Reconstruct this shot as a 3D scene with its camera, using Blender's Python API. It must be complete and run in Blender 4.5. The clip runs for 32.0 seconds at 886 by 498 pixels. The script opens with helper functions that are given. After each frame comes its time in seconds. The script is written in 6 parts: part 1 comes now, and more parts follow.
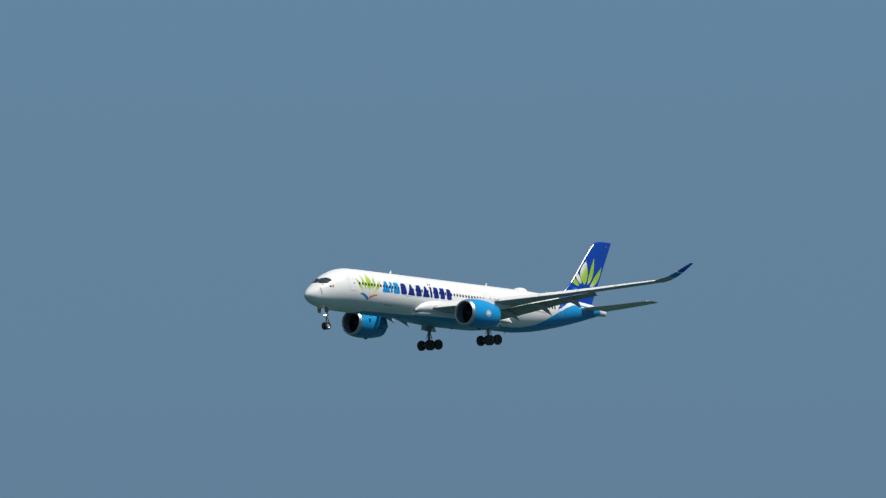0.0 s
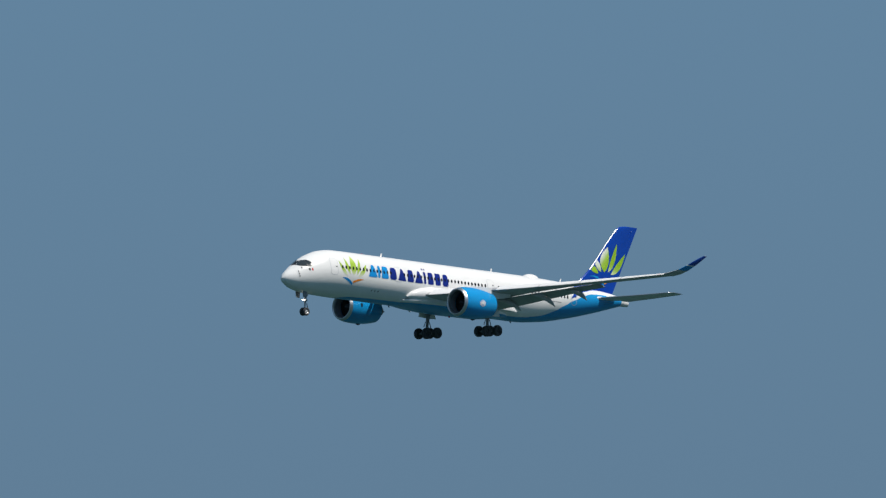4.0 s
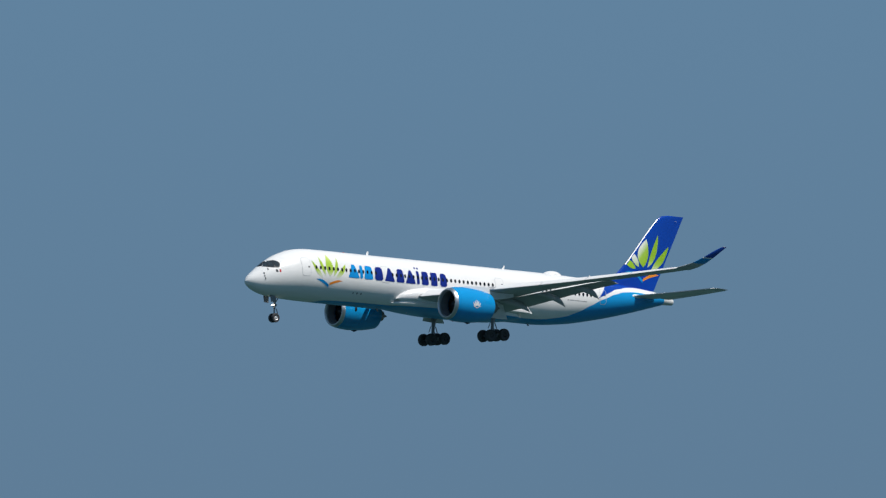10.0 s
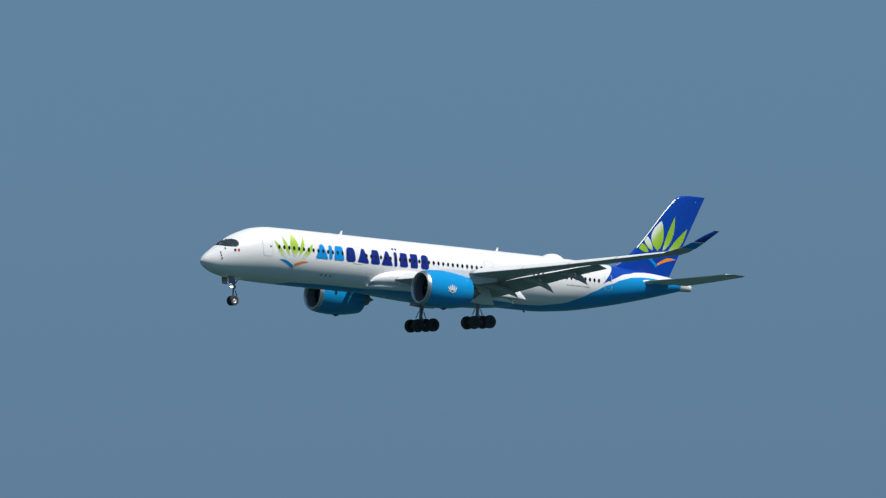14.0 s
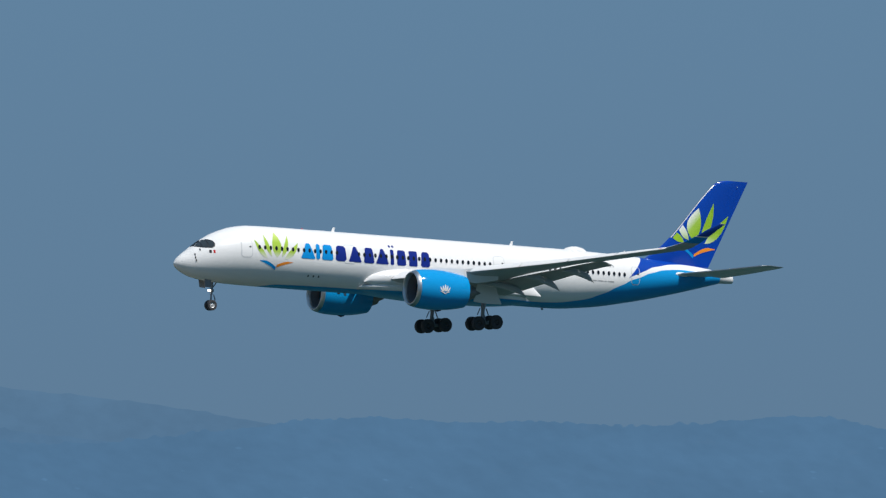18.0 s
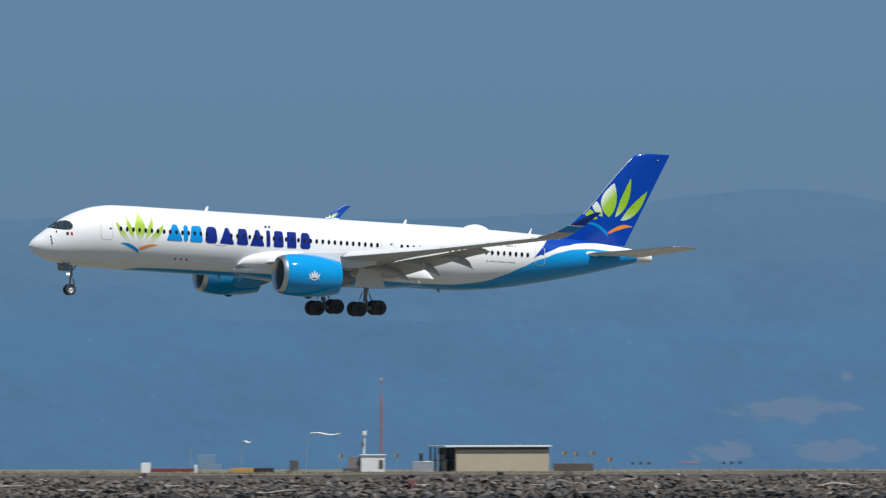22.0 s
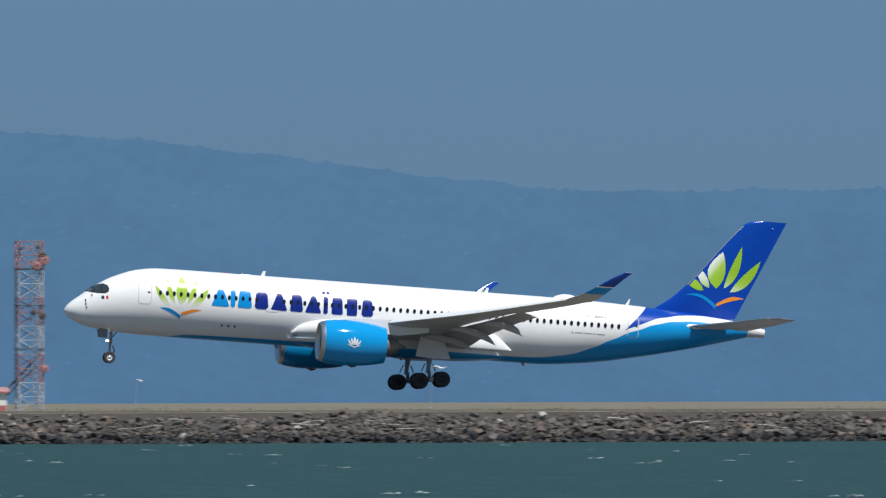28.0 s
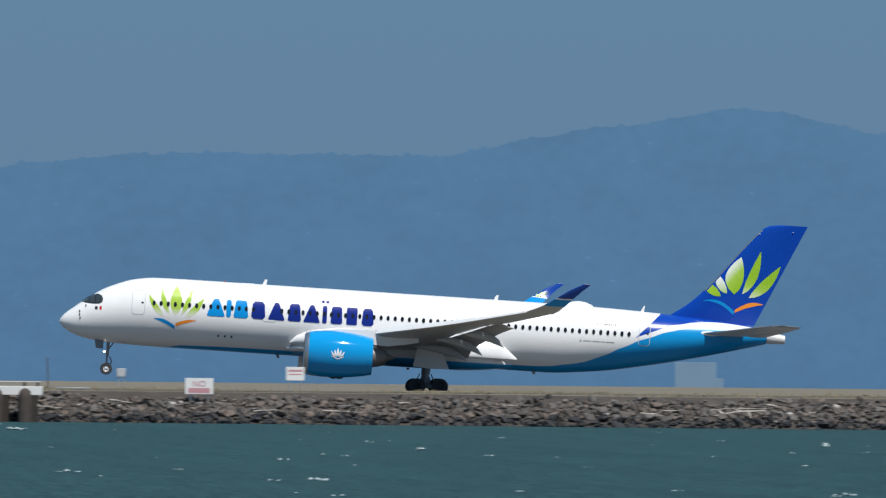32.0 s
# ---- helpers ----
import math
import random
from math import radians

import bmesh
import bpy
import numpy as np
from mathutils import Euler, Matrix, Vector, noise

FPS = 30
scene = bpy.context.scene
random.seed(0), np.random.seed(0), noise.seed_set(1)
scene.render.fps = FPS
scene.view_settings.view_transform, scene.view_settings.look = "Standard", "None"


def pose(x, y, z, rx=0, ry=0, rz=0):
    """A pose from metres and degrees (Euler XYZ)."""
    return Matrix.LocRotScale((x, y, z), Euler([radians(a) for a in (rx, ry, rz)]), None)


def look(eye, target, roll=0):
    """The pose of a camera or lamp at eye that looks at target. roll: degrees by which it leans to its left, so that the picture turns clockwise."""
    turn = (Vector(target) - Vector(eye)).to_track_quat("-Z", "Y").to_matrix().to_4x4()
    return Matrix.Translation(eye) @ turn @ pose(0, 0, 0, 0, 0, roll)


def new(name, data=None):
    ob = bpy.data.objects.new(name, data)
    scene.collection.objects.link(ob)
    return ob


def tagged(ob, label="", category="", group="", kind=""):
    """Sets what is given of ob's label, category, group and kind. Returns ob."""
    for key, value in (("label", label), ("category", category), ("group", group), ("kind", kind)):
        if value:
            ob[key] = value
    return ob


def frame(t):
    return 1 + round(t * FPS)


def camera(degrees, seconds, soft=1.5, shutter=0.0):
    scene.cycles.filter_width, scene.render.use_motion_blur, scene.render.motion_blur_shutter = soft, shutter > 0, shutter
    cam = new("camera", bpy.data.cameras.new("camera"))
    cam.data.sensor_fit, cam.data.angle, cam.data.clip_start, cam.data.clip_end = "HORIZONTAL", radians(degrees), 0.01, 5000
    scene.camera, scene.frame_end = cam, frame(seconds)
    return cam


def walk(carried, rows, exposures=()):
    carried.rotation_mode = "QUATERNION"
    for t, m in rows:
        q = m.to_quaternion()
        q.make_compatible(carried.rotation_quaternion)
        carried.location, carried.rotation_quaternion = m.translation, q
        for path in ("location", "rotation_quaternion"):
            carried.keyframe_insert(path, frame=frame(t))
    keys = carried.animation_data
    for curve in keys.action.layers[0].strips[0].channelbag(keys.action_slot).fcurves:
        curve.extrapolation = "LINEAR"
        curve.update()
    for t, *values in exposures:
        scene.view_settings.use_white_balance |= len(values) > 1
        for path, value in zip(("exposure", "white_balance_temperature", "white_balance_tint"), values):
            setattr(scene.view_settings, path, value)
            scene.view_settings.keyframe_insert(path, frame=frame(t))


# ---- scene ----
# A wide-body airliner lands on a bay-side runway; the camera stands on the far shore and follows it with a long lens.
# x runs along the runway (the airliner flies towards -x), y away from the camera, z up; water level is 0.
EYE = (0.0, 0.0, 4.6)
RUNWAY_Y, RUNWAY_Z = 1669.2, 2.6
CRAB = -1.126

# seconds, degrees to the right of the runway's normal, degrees above level, lean
VIEW = [
    (0, 50.604, 2.1041, -0.457), (0.5, 50.175, 2.0852, -0.448), (1, 49.738, 2.0659, -0.431), (1.5, 49.294, 2.0350, -0.407),
    (2, 48.846, 2.0011, -0.384), (2.5, 48.391, 1.9738, -0.362), (3, 47.933, 1.9495, -0.351), (3.5, 47.466, 1.9290, -0.347),
    (4, 46.993, 1.9086, -0.331), (4.5, 46.513, 1.8874, -0.306), (5, 46.024, 1.8657, -0.279), (5.5, 45.522, 1.8441, -0.259),
    (6, 45.008, 1.8229, -0.249), (6.5, 44.485, 1.8011, -0.237), (7, 43.952, 1.7770, -0.232), (7.5, 43.415, 1.7528, -0.241),
    (8, 42.864, 1.7286, -0.266), (8.5, 42.300, 1.7045, -0.296), (9, 41.723, 1.6769, -0.305), (9.5, 41.132, 1.6470, -0.296),
    (10, 40.531, 1.6183, -0.276), (10.5, 39.923, 1.5905, -0.252), (11, 39.310, 1.5624, -0.231), (11.5, 38.695, 1.5318, -0.203),
    (12, 38.072, 1.5006, -0.174), (12.5, 37.440, 1.4689, -0.158), (13, 36.791, 1.4305, -0.155), (13.5, 36.114, 1.3785, -0.161),
    (14, 35.420, 1.3181, -0.166), (14.5, 34.711, 1.2756, -0.172), (15, 33.983, 1.2397, -0.179), (15.5, 33.238, 1.2048, -0.184),
    (16, 32.479, 1.1694, -0.185), (16.5, 31.707, 1.1321, -0.181), (17, 30.926, 1.0925, -0.170), (17.5, 30.147, 1.0525, -0.158),
    (18, 29.369, 1.0108, -0.153), (18.5, 28.592, 0.9717, -0.141), (19, 27.807, 0.9279, -0.125), (19.5, 27.027, 0.8832, -0.101),
    (20, 26.243, 0.8364, -0.062), (20.5, 25.433, 0.7833, -0.057), (21, 24.656, 0.7175, -0.080), (21.5, 23.976, 0.6557, -0.100),
    (22, 23.199, 0.6254, -0.150), (22.5, 22.312, 0.6032, -0.170), (23, 21.361, 0.5836, -0.260), (23.5, 20.335, 0.5630, -0.279),
    (24, 19.359, 0.5403, -0.247), (24.5, 18.450, 0.5207, -0.245), (25, 17.633, 0.5016, -0.220), (25.5, 16.768, 0.4867, -0.206),
    (26, 15.800, 0.4719, -0.209), (26.5, 14.816, 0.4608, -0.178), (27, 13.817, 0.4502, -0.168), (27.5, 12.806, 0.4398, -0.172),
    (28, 11.797, 0.4301, -0.171), (28.5, 10.801, 0.4217, -0.163), (29, 9.818, 0.4181, -0.127), (29.5, 8.816, 0.4128, 0.013),
    (30, 7.811, 0.4056, 0.242), (30.5, 6.798, 0.3966, 0.437), (31, 5.744, 0.3918, 0.572), (31.5, 4.673, 0.3864, 0.550),
    (32, 3.630, 0.3748, 0.574),
]
# seconds, x and z of the airliner's middle, nose-up degrees, left-wing-up degrees
FLIGHT = [
    (0, 2033.69, 93.55, 3.46, 2.13), (0.5, 2002.92, 91.94, 3.37, 1.87), (1, 1972.19, 90.33, 3.25, 1.43), (1.5, 1941.55, 88.72, 3.27, 0.92),
    (2, 1911.05, 87.13, 3.35, 0.51), (2.5, 1880.69, 85.53, 3.65, 0.24), (3, 1850.47, 83.95, 3.89, 0.18), (3.5, 1820.34, 82.36, 4.09, 0.24),
    (4, 1790.41, 80.79, 4.26, 0.24), (4.5, 1760.63, 79.21, 4.37, 0.17), (5, 1730.90, 77.64, 4.43, 0.06), (5.5, 1701.14, 76.07, 4.42, -0.03),
    (6, 1671.26, 74.50, 4.31, -0.12), (6.5, 1641.29, 72.93, 4.10, -0.25), (7, 1611.19, 71.35, 4.00, -0.18), (7.5, 1580.96, 69.76, 3.96, 0.19),
    (8, 1550.58, 68.17, 3.95, 0.90), (8.5, 1520.06, 66.58, 3.83, 1.61), (9, 1489.45, 64.98, 3.81, 1.82), (9.5, 1458.83, 63.37, 3.81, 1.63),
    (10, 1428.28, 61.77, 3.75, 1.23), (10.5, 1397.87, 60.18, 3.73, 0.82), (11, 1367.61, 58.59, 3.77, 0.57), (11.5, 1337.48, 57.00, 4.17, 0.41),
    (12, 1307.40, 55.42, 4.54, 0.19), (12.5, 1277.28, 53.83, 4.61, 0.13), (13, 1247.05, 52.24, 4.44, 0.26), (13.5, 1216.66, 50.64, 4.34, 0.57),
    (14, 1186.10, 49.04, 4.43, 0.86), (14.5, 1155.39, 47.44, 4.31, 1.05), (15, 1124.41, 45.82, 4.22, 1.28), (15.5, 1093.24, 44.20, 4.19, 1.50),
    (16, 1062.02, 42.58, 4.17, 1.62), (16.5, 1030.88, 40.96, 4.12, 1.53), (17, 999.95, 39.34, 4.01, 1.21), (17.5, 969.35, 37.74, 3.84, 0.87),
    (18, 939.16, 36.17, 3.48, 0.69), (18.5, 909.48, 34.61, 3.49, 0.53), (19, 880.30, 33.07, 3.43, 0.25), (19.5, 851.63, 31.56, 3.46, 0.03),
    (20, 823.11, 30.10, 3.37, -0.10), (20.5, 793.80, 28.64, 3.22, -0.30), (21, 763.58, 27.21, 3.51, -0.55), (21.5, 733.41, 25.73, 3.46, -0.82),
    (22, 703.11, 24.19, 3.30, -1.02), (22.5, 673.67, 22.61, 3.21, -1.19), (23, 643.93, 21.00, 3.46, -0.60), (23.5, 614.21, 19.42, 3.97, 0.35),
    (24, 584.76, 17.88, 4.48, 1.07), (24.5, 554.90, 16.64, 4.53, 1.19), (25, 525.08, 15.39, 4.27, 0.91), (25.5, 495.32, 14.45, 4.13, 0.61),
    (26, 465.68, 13.53, 3.95, 0.35), (26.5, 435.79, 12.69, 4.32, 0.43), (27, 405.51, 11.98, 4.55, 0.55), (27.5, 374.99, 11.40, 4.50, 0.63),
    (28, 344.43, 10.88, 4.28, 0.70), (28.5, 314.02, 10.39, 4.07, 0.86), (29, 283.84, 9.98, 3.97, 1.06), (29.5, 253.59, 9.53, 3.96, 1.02),
    (30, 223.35, 9.12, 4.11, 0.76), (30.5, 193.12, 8.75, 4.29, 0.32), (31, 162.91, 8.74, 3.77, 0.07), (31.5, 132.72, 8.71, 3.42, -0.07),
    (32, 102.54, 8.33, 3.19, 0.0),
]


# the airliner's heading eases towards the runway's line as it touches down: seconds, degrees
HEADING_T = (0, 20, 24, 26, 28.5, 30, 32)
HEADING = (0.0, 0.0, 0.36, 0.28, -0.36, -0.77, -0.77)


def aim(turn, rise, lean):
    a, e = radians(turn), radians(rise)
    way = Vector((math.sin(a) * math.cos(e), math.cos(a) * math.cos(e), math.sin(e)))
    return look(EYE, Vector(EYE) + way * 100, lean)


cam = camera(2.7223, 32.0, soft=1.3, shutter=0.15)
walk(cam, [(t, aim(a, e, r)) for t, a, e, r in VIEW], exposures=((0, 0.0, 6850, 10), (6, -0.03, 6700, 10), (10, -0.03, 6600, 10), (14, 0.01, 6550, 10), (18, 0.0, 6480, 10), (20.5, 0.0, 6450, 10), (22, 0.11, 6450, 10), (32, 0.10, 6450, 10)))

# ---- light ----
SUN_TURN, SUN_RISE = radians(20), radians(60)
world = bpy.data.worlds.new("sky")
scene.world = world
world.use_nodes = True
wn, wl = world.node_tree.nodes, world.node_tree.links
sky = wn.new("ShaderNodeTexSky")
sky.sky_type, sky.sun_disc = "NISHITA", False
sky.sun_elevation, sky.sun_rotation = SUN_RISE, math.pi - SUN_TURN
sky.air_density, sky.dust_density, sky.ozone_density = 1.0, 1.0, 8.0
sky.altitude = 1500
tint = wn.new("ShaderNodeMix")
tint.data_type, tint.blend_type = "RGBA", "MULTIPLY"
tint.inputs["Factor"].default_value = 1.0
tint.inputs["B"].default_value = (0.415, 0.560, 0.785, 1)
wl.new(sky.outputs[0], tint.inputs["A"])
# even summer haze over the whole sky
haze = wn.new("ShaderNodeMix")
haze.data_type = "RGBA"
haze.inputs["Factor"].default_value = 0.85
haze.inputs["B"].default_value = (1.60, 3.03, 4.66, 1)
wl.new(tint.outputs["Result"], haze.inputs["A"])
# the haze lies thicker and duller towards the horizon
where, height, layer, dull = wn.new("ShaderNodeTexCoord"), wn.new("ShaderNodeSeparateXYZ"), wn.new("ShaderNodeMapRange"), wn.new("ShaderNodeMix")
wl.new(where.outputs["Generated"], height.inputs[0]), wl.new(height.outputs[2], layer.inputs["Value"])
layer.inputs["From Min"].default_value, layer.inputs["From Max"].default_value = 0.008, 0.055
dull.data_type = "RGBA"
dull.inputs["A"].default_value, dull.inputs["B"].default_value = (0.925, 0.900, 0.912, 1), (1.035, 1.050, 1.045, 1)
wl.new(layer.outputs[0], dull.inputs["Factor"])
layered = wn.new("ShaderNodeMix")
layered.data_type, layered.blend_type = "RGBA", "MULTIPLY"
layered.inputs["Factor"].default_value = 1.0
wl.new(haze.outputs["Result"], layered.inputs["A"]), wl.new(dull.outputs["Result"], layered.inputs["B"])
wl.new(layered.outputs["Result"], wn["Background"].inputs[0])
wn["Background"].inputs[1].default_value = 0.075

sun = new("sun", bpy.data.lights.new("sun", "SUN"))
sun.data.energy, sun.data.angle, sun.data.color = 4.3, radians(0.53), (1.0, 0.96, 0.91)
sun_way = Vector((math.sin(SUN_TURN) * math.cos(SUN_RISE), -math.cos(SUN_TURN) * math.cos(SUN_RISE), math.sin(SUN_RISE)))
sun.matrix_world = look(sun_way * 200, (0, 0, 0))
scene.view_settings.exposure = 0.0


# ---- materials ----
def base_material(name):
    m = bpy.data.materials.new(name)
    m.use_nodes = True
    return m, m.node_tree.nodes, m.node_tree.links, m.node_tree.nodes["Principled BSDF"]


def surface(name, colour, rough=0.5, metal=0.0, vary=0.12, size=3.0, fine=30.0, bump=0.0, coat=0.0, random_each=0.0, spec=0.5):
    """A colour with wear at two scales and a little relief."""
    m, n, l, b = base_material(name)
    at = n.new("ShaderNodeTexCoord")
    big, small = n.new("ShaderNodeTexNoise"), n.new("ShaderNodeTexNoise")
    for tex, scale, detail in ((big, 1.0 / size, 3), (small, fine / size, 4)):
        tex.inputs["Scale"].default_value, tex.inputs["Detail"].default_value = scale, detail
        l.new(at.outputs["Object"], tex.inputs["Vector"])
    both = n.new("ShaderNodeMath")
    both.operation = "ADD"
    l.new(big.outputs[0], both.inputs[0]), l.new(small.outputs[0], both.inputs[1])
    spread = n.new("ShaderNodeMapRange")
    spread.inputs["From Min"].default_value, spread.inputs["From Max"].default_value = 0.6, 1.4
    spread.inputs["To Min"].default_value, spread.inputs["To Max"].default_value = 1 - vary, 1 + vary
    l.new(both.outputs[0], spread.inputs["Value"])
    last = spread.outputs[0]
    if random_each:
        info = n.new("ShaderNodeObjectInfo")
        geo = n.new("ShaderNodeNewGeometry")
        tot = n.new("ShaderNodeMath")
        tot.operation = "ADD"
        l.new(info.outputs["Random"], tot.inputs[0]), l.new(geo.outputs["Random Per Island"], tot.inputs[1])
        rr = n.new("ShaderNodeMapRange")
        rr.inputs["From Max"].default_value = 2.0
        rr.inputs["To Min"].default_value, rr.inputs["To Max"].default_value = 1 - random_each, 1 + random_each
        l.new(tot.outputs[0], rr.inputs["Value"])
        mul = n.new("ShaderNodeMath")
        mul.operation = "MULTIPLY"
        l.new(last, mul.inputs[0]), l.new(rr.outputs[0], mul.inputs[1])
        last = mul.outputs[0]
    mix = n.new("ShaderNodeVectorMath")
    mix.operation = "SCALE"
    mix.inputs[0].default_value = colour
    l.new(last, mix.inputs["Scale"])
    l.new(mix.outputs[0], b.inputs["Base Color"])
    b.inputs["Roughness"].default_value, b.inputs["Metallic"].default_value = rough, metal
    b.inputs["Coat Weight"].default_value, b.inputs["Coat Roughness"].default_value = coat, 0.08
    b.inputs["Specular IOR Level"].default_value = spec
    if bump:
        bm_ = n.new("ShaderNodeBump")
        bm_.inputs["Strength"].default_value, bm_.inputs["Distance"].default_value = 0.6, bump
        l.new(both.outputs[0], bm_.inputs["Height"])
        l.new(bm_.outputs[0], b.inputs["Normal"])
    return m


def glowing(name, colour, strength):
    m, n, l, b = base_material(name)
    b.inputs["Emission Color"].default_value = (*colour, 1)
    b.inputs["Emission Strength"].default_value = strength
    b.inputs["Base Color"].default_value = (*colour, 1)
    return m


def fading(name, stops, z0, z1, across=0.0, s0=0.0):
    """Paint printed as a fade through some colours, along a slanted line: height plus across times the station past s0."""
    m, n, l, b = base_material(name)
    tc, dot, ramp = n.new("ShaderNodeTexCoord"), n.new("ShaderNodeVectorMath"), n.new("ShaderNodeMapRange")
    dot.operation = "DOT_PRODUCT"
    dot.inputs[1].default_value = (across, 0, 1)
    l.new(tc.outputs["Object"], dot.inputs[0])
    shift = across * (s0 - 31.0)
    ramp.inputs["From Min"].default_value, ramp.inputs["From Max"].default_value = z0 + shift, z1 + shift
    l.new(dot.outputs["Value"], ramp.inputs["Value"])
    mix = n.new("ShaderNodeValToRGB")
    els = mix.color_ramp.elements
    for k, (u, colour) in enumerate(stops):
        e = els[k] if k < 2 else els.new(u)
        e.position, e.color = u, (*colour, 1)
    l.new(ramp.outputs[0], mix.inputs[0])
    l.new(mix.outputs[0], b.inputs["Base Color"])
    b.inputs["Roughness"].default_value, b.inputs["Specular IOR Level"].default_value = 0.2, 0.3
    return m


WHITE = (0.78, 0.78, 0.775)
LIGHT_BLUE = (0.004, 0.275, 0.62)
DARK_BLUE = (0.002, 0.050, 0.36)
m_white = surface("white_paint", WHITE, 0.20, vary=0.03, size=2.5, spec=0.35)
m_blue = surface("light_blue_paint", LIGHT_BLUE, 0.075, vary=0.04, spec=0.5)
m_dark = surface("dark_blue_paint", DARK_BLUE, 0.16, vary=0.05, spec=0.4)
m_navy = surface("navy_lettering", (0.008, 0.022, 0.20), 0.2, vary=0.05, spec=0.3)
m_wingtip = surface("navy_wingtip_paint", (0.009, 0.055, 0.32), 0.16, vary=0.05, spec=0.35)
m_cyan = surface("sky_blue_lettering", (0.004, 0.25, 0.62), 0.2, vary=0.05, spec=0.3)
m_green = surface("leaf_green_paint", (0.30, 0.50, 0.03), 0.2, vary=0.06, spec=0.3)
m_leaf_fade = fading("green_leaf_fading_to_white", ((0.0, (0.74, 0.75, 0.66)), (1.0, (0.62, 0.72, 0.22)), (0.28, (0.36, 0.52, 0.07)), (0.62, (0.36, 0.54, 0.06))), -0.25, 2.5)
m_fin_leaf = fading("fin_leaf_green_with_white_edge", ((0.0, (0.29, 0.50, 0.03)), (1.0, (0.74, 0.78, 0.66)), (0.50, (0.36, 0.56, 0.07))), 1.9, 4.2, across=-1.2077, s0=57.29)
m_fin_base = fading("fin_leaf_pale_at_its_base", ((0.0, (0.66, 0.73, 0.48)), (1.0, (0.29, 0.50, 0.03)), (0.55, (0.36, 0.56, 0.08))), 4.9, 6.6, across=0.25, s0=61.3)
m_fin_white = fading("fin_leaf_fading_to_white", ((0.0, (0.40, 0.55, 0.20)), (1.0, (0.76, 0.78, 0.74)), (0.45, (0.62, 0.70, 0.50))), 5.2, 6.4)
m_cockpit = surface("cockpit_glass", (0.030, 0.038, 0.042), 0.06, vary=0.2, size=0.3, spec=1.0)
m_pale = surface("pale_green_paint", (0.62, 0.76, 0.42), 0.2, vary=0.06, spec=0.3)
m_orange = surface("orange_paint", (0.85, 0.27, 0.03), 0.2, vary=0.06, spec=0.3)
m_wing = surface("wing_grey_paint", (0.42, 0.425, 0.435), 0.32, vary=0.06, size=1.5, spec=0.3)
m_flap = surface("flap_grey_paint", (0.38, 0.385, 0.39), 0.42, vary=0.08, size=1.0)
m_stab = surface("pale_tailplane_paint", (0.62, 0.62, 0.62), 0.35, vary=0.06, size=1.5, spec=0.3)
m_metal = surface("bare_metal", (0.56, 0.57, 0.59), 0.38, metal=1.0, vary=0.06, size=0.8)
m_steel = surface("gear_steel", (0.24, 0.25, 0.27), 0.45, metal=0.2, vary=0.15, size=0.4)
m_rubber = surface("tyre_rubber", (0.042, 0.042, 0.047), 0.75, vary=0.2, size=0.3)
m_gear_door = surface("grey_gear_door_paint", (0.20, 0.21, 0.23), 0.5, vary=0.1, size=0.6)
m_rim = surface("wheel_rim", (0.60, 0.60, 0.60), 0.35, metal=0.3, vary=0.1, size=0.2)
m_brake = surface("dark_wheel_hub", (0.050, 0.050, 0.053), 0.6, metal=0.2, vary=0.2, size=0.2)
m_hot = surface("exhaust_metal", (0.24, 0.22, 0.21), 0.5, metal=0.55, vary=0.2, size=0.5)
m_fan = surface("fan_blades", (0.055, 0.058, 0.065), 0.45, metal=0.6, vary=0.2, size=0.3)
m_inside = surface("inlet_lining", (0.18, 0.19, 0.21), 0.55, vary=0.1)
m_glass = surface("dark_window_glass", (0.010, 0.012, 0.016), 0.10, vary=0.2, size=0.3)
m_mask = surface("black_windshield_surround", (0.012, 0.012, 0.014), 0.35, vary=0.2)
m_seal = surface("door_seal_grey", (0.34, 0.35, 0.36), 0.6, vary=0.1)
m_door_line = surface("pale_door_outline", (0.50, 0.52, 0.54), 0.6, vary=0.1)
m_red_lens = surface("red_beacon_lens", (0.55, 0.02, 0.02), 0.2, vary=0.05)
m_lamp = glowing("landing_lamp_glow", (1.0, 0.93, 0.80), 5.0)


# ---- shape helpers ----
def mesh_of(bm, name, material, smooth=True):
    bmesh.ops.recalc_face_normals(bm, faces=bm.faces)
    me = bpy.data.meshes.new(name)
    bm.to_mesh(me)
    bm.free()
    for mt in (material if isinstance(material, (list, tuple)) else [material]):
        me.materials.append(mt)
    if smooth:
        me.polygons.foreach_set("use_smooth", [True] * len(me.polygons))
        me.set_sharp_from_angle(angle=radians(38))
    return me


def part(name, bm, material, parent=None, label="", smooth=True):
    ob = new(name, mesh_of(bm, name, material, smooth))
    if parent is not None:
        ob.parent = parent
    return tagged(ob, label) if label else ob


def thing(name, label, category, place=None, group="", kind=""):
    ob = new(name)
    ob.empty_display_size = 0.5
    if place is not None:
        ob.matrix_world = place
    return tagged(ob, label, category, group, kind)


def loft(bm, rings, cap=True, around=True):
    """Skin over rings of equal count."""
    vs = [[bm.verts.new(p) for p in ring] for ring in rings]
    n = len(vs[0])
    for a, b in zip(vs, vs[1:]):
        for i in range(n if around else n - 1):
            j = (i + 1) % n
            bm.faces.new((a[i], a[j], b[j], b[i]))
    if cap:
        bm.faces.new(vs[0][::-1])
        bm.faces.new(vs[-1])
    return vs


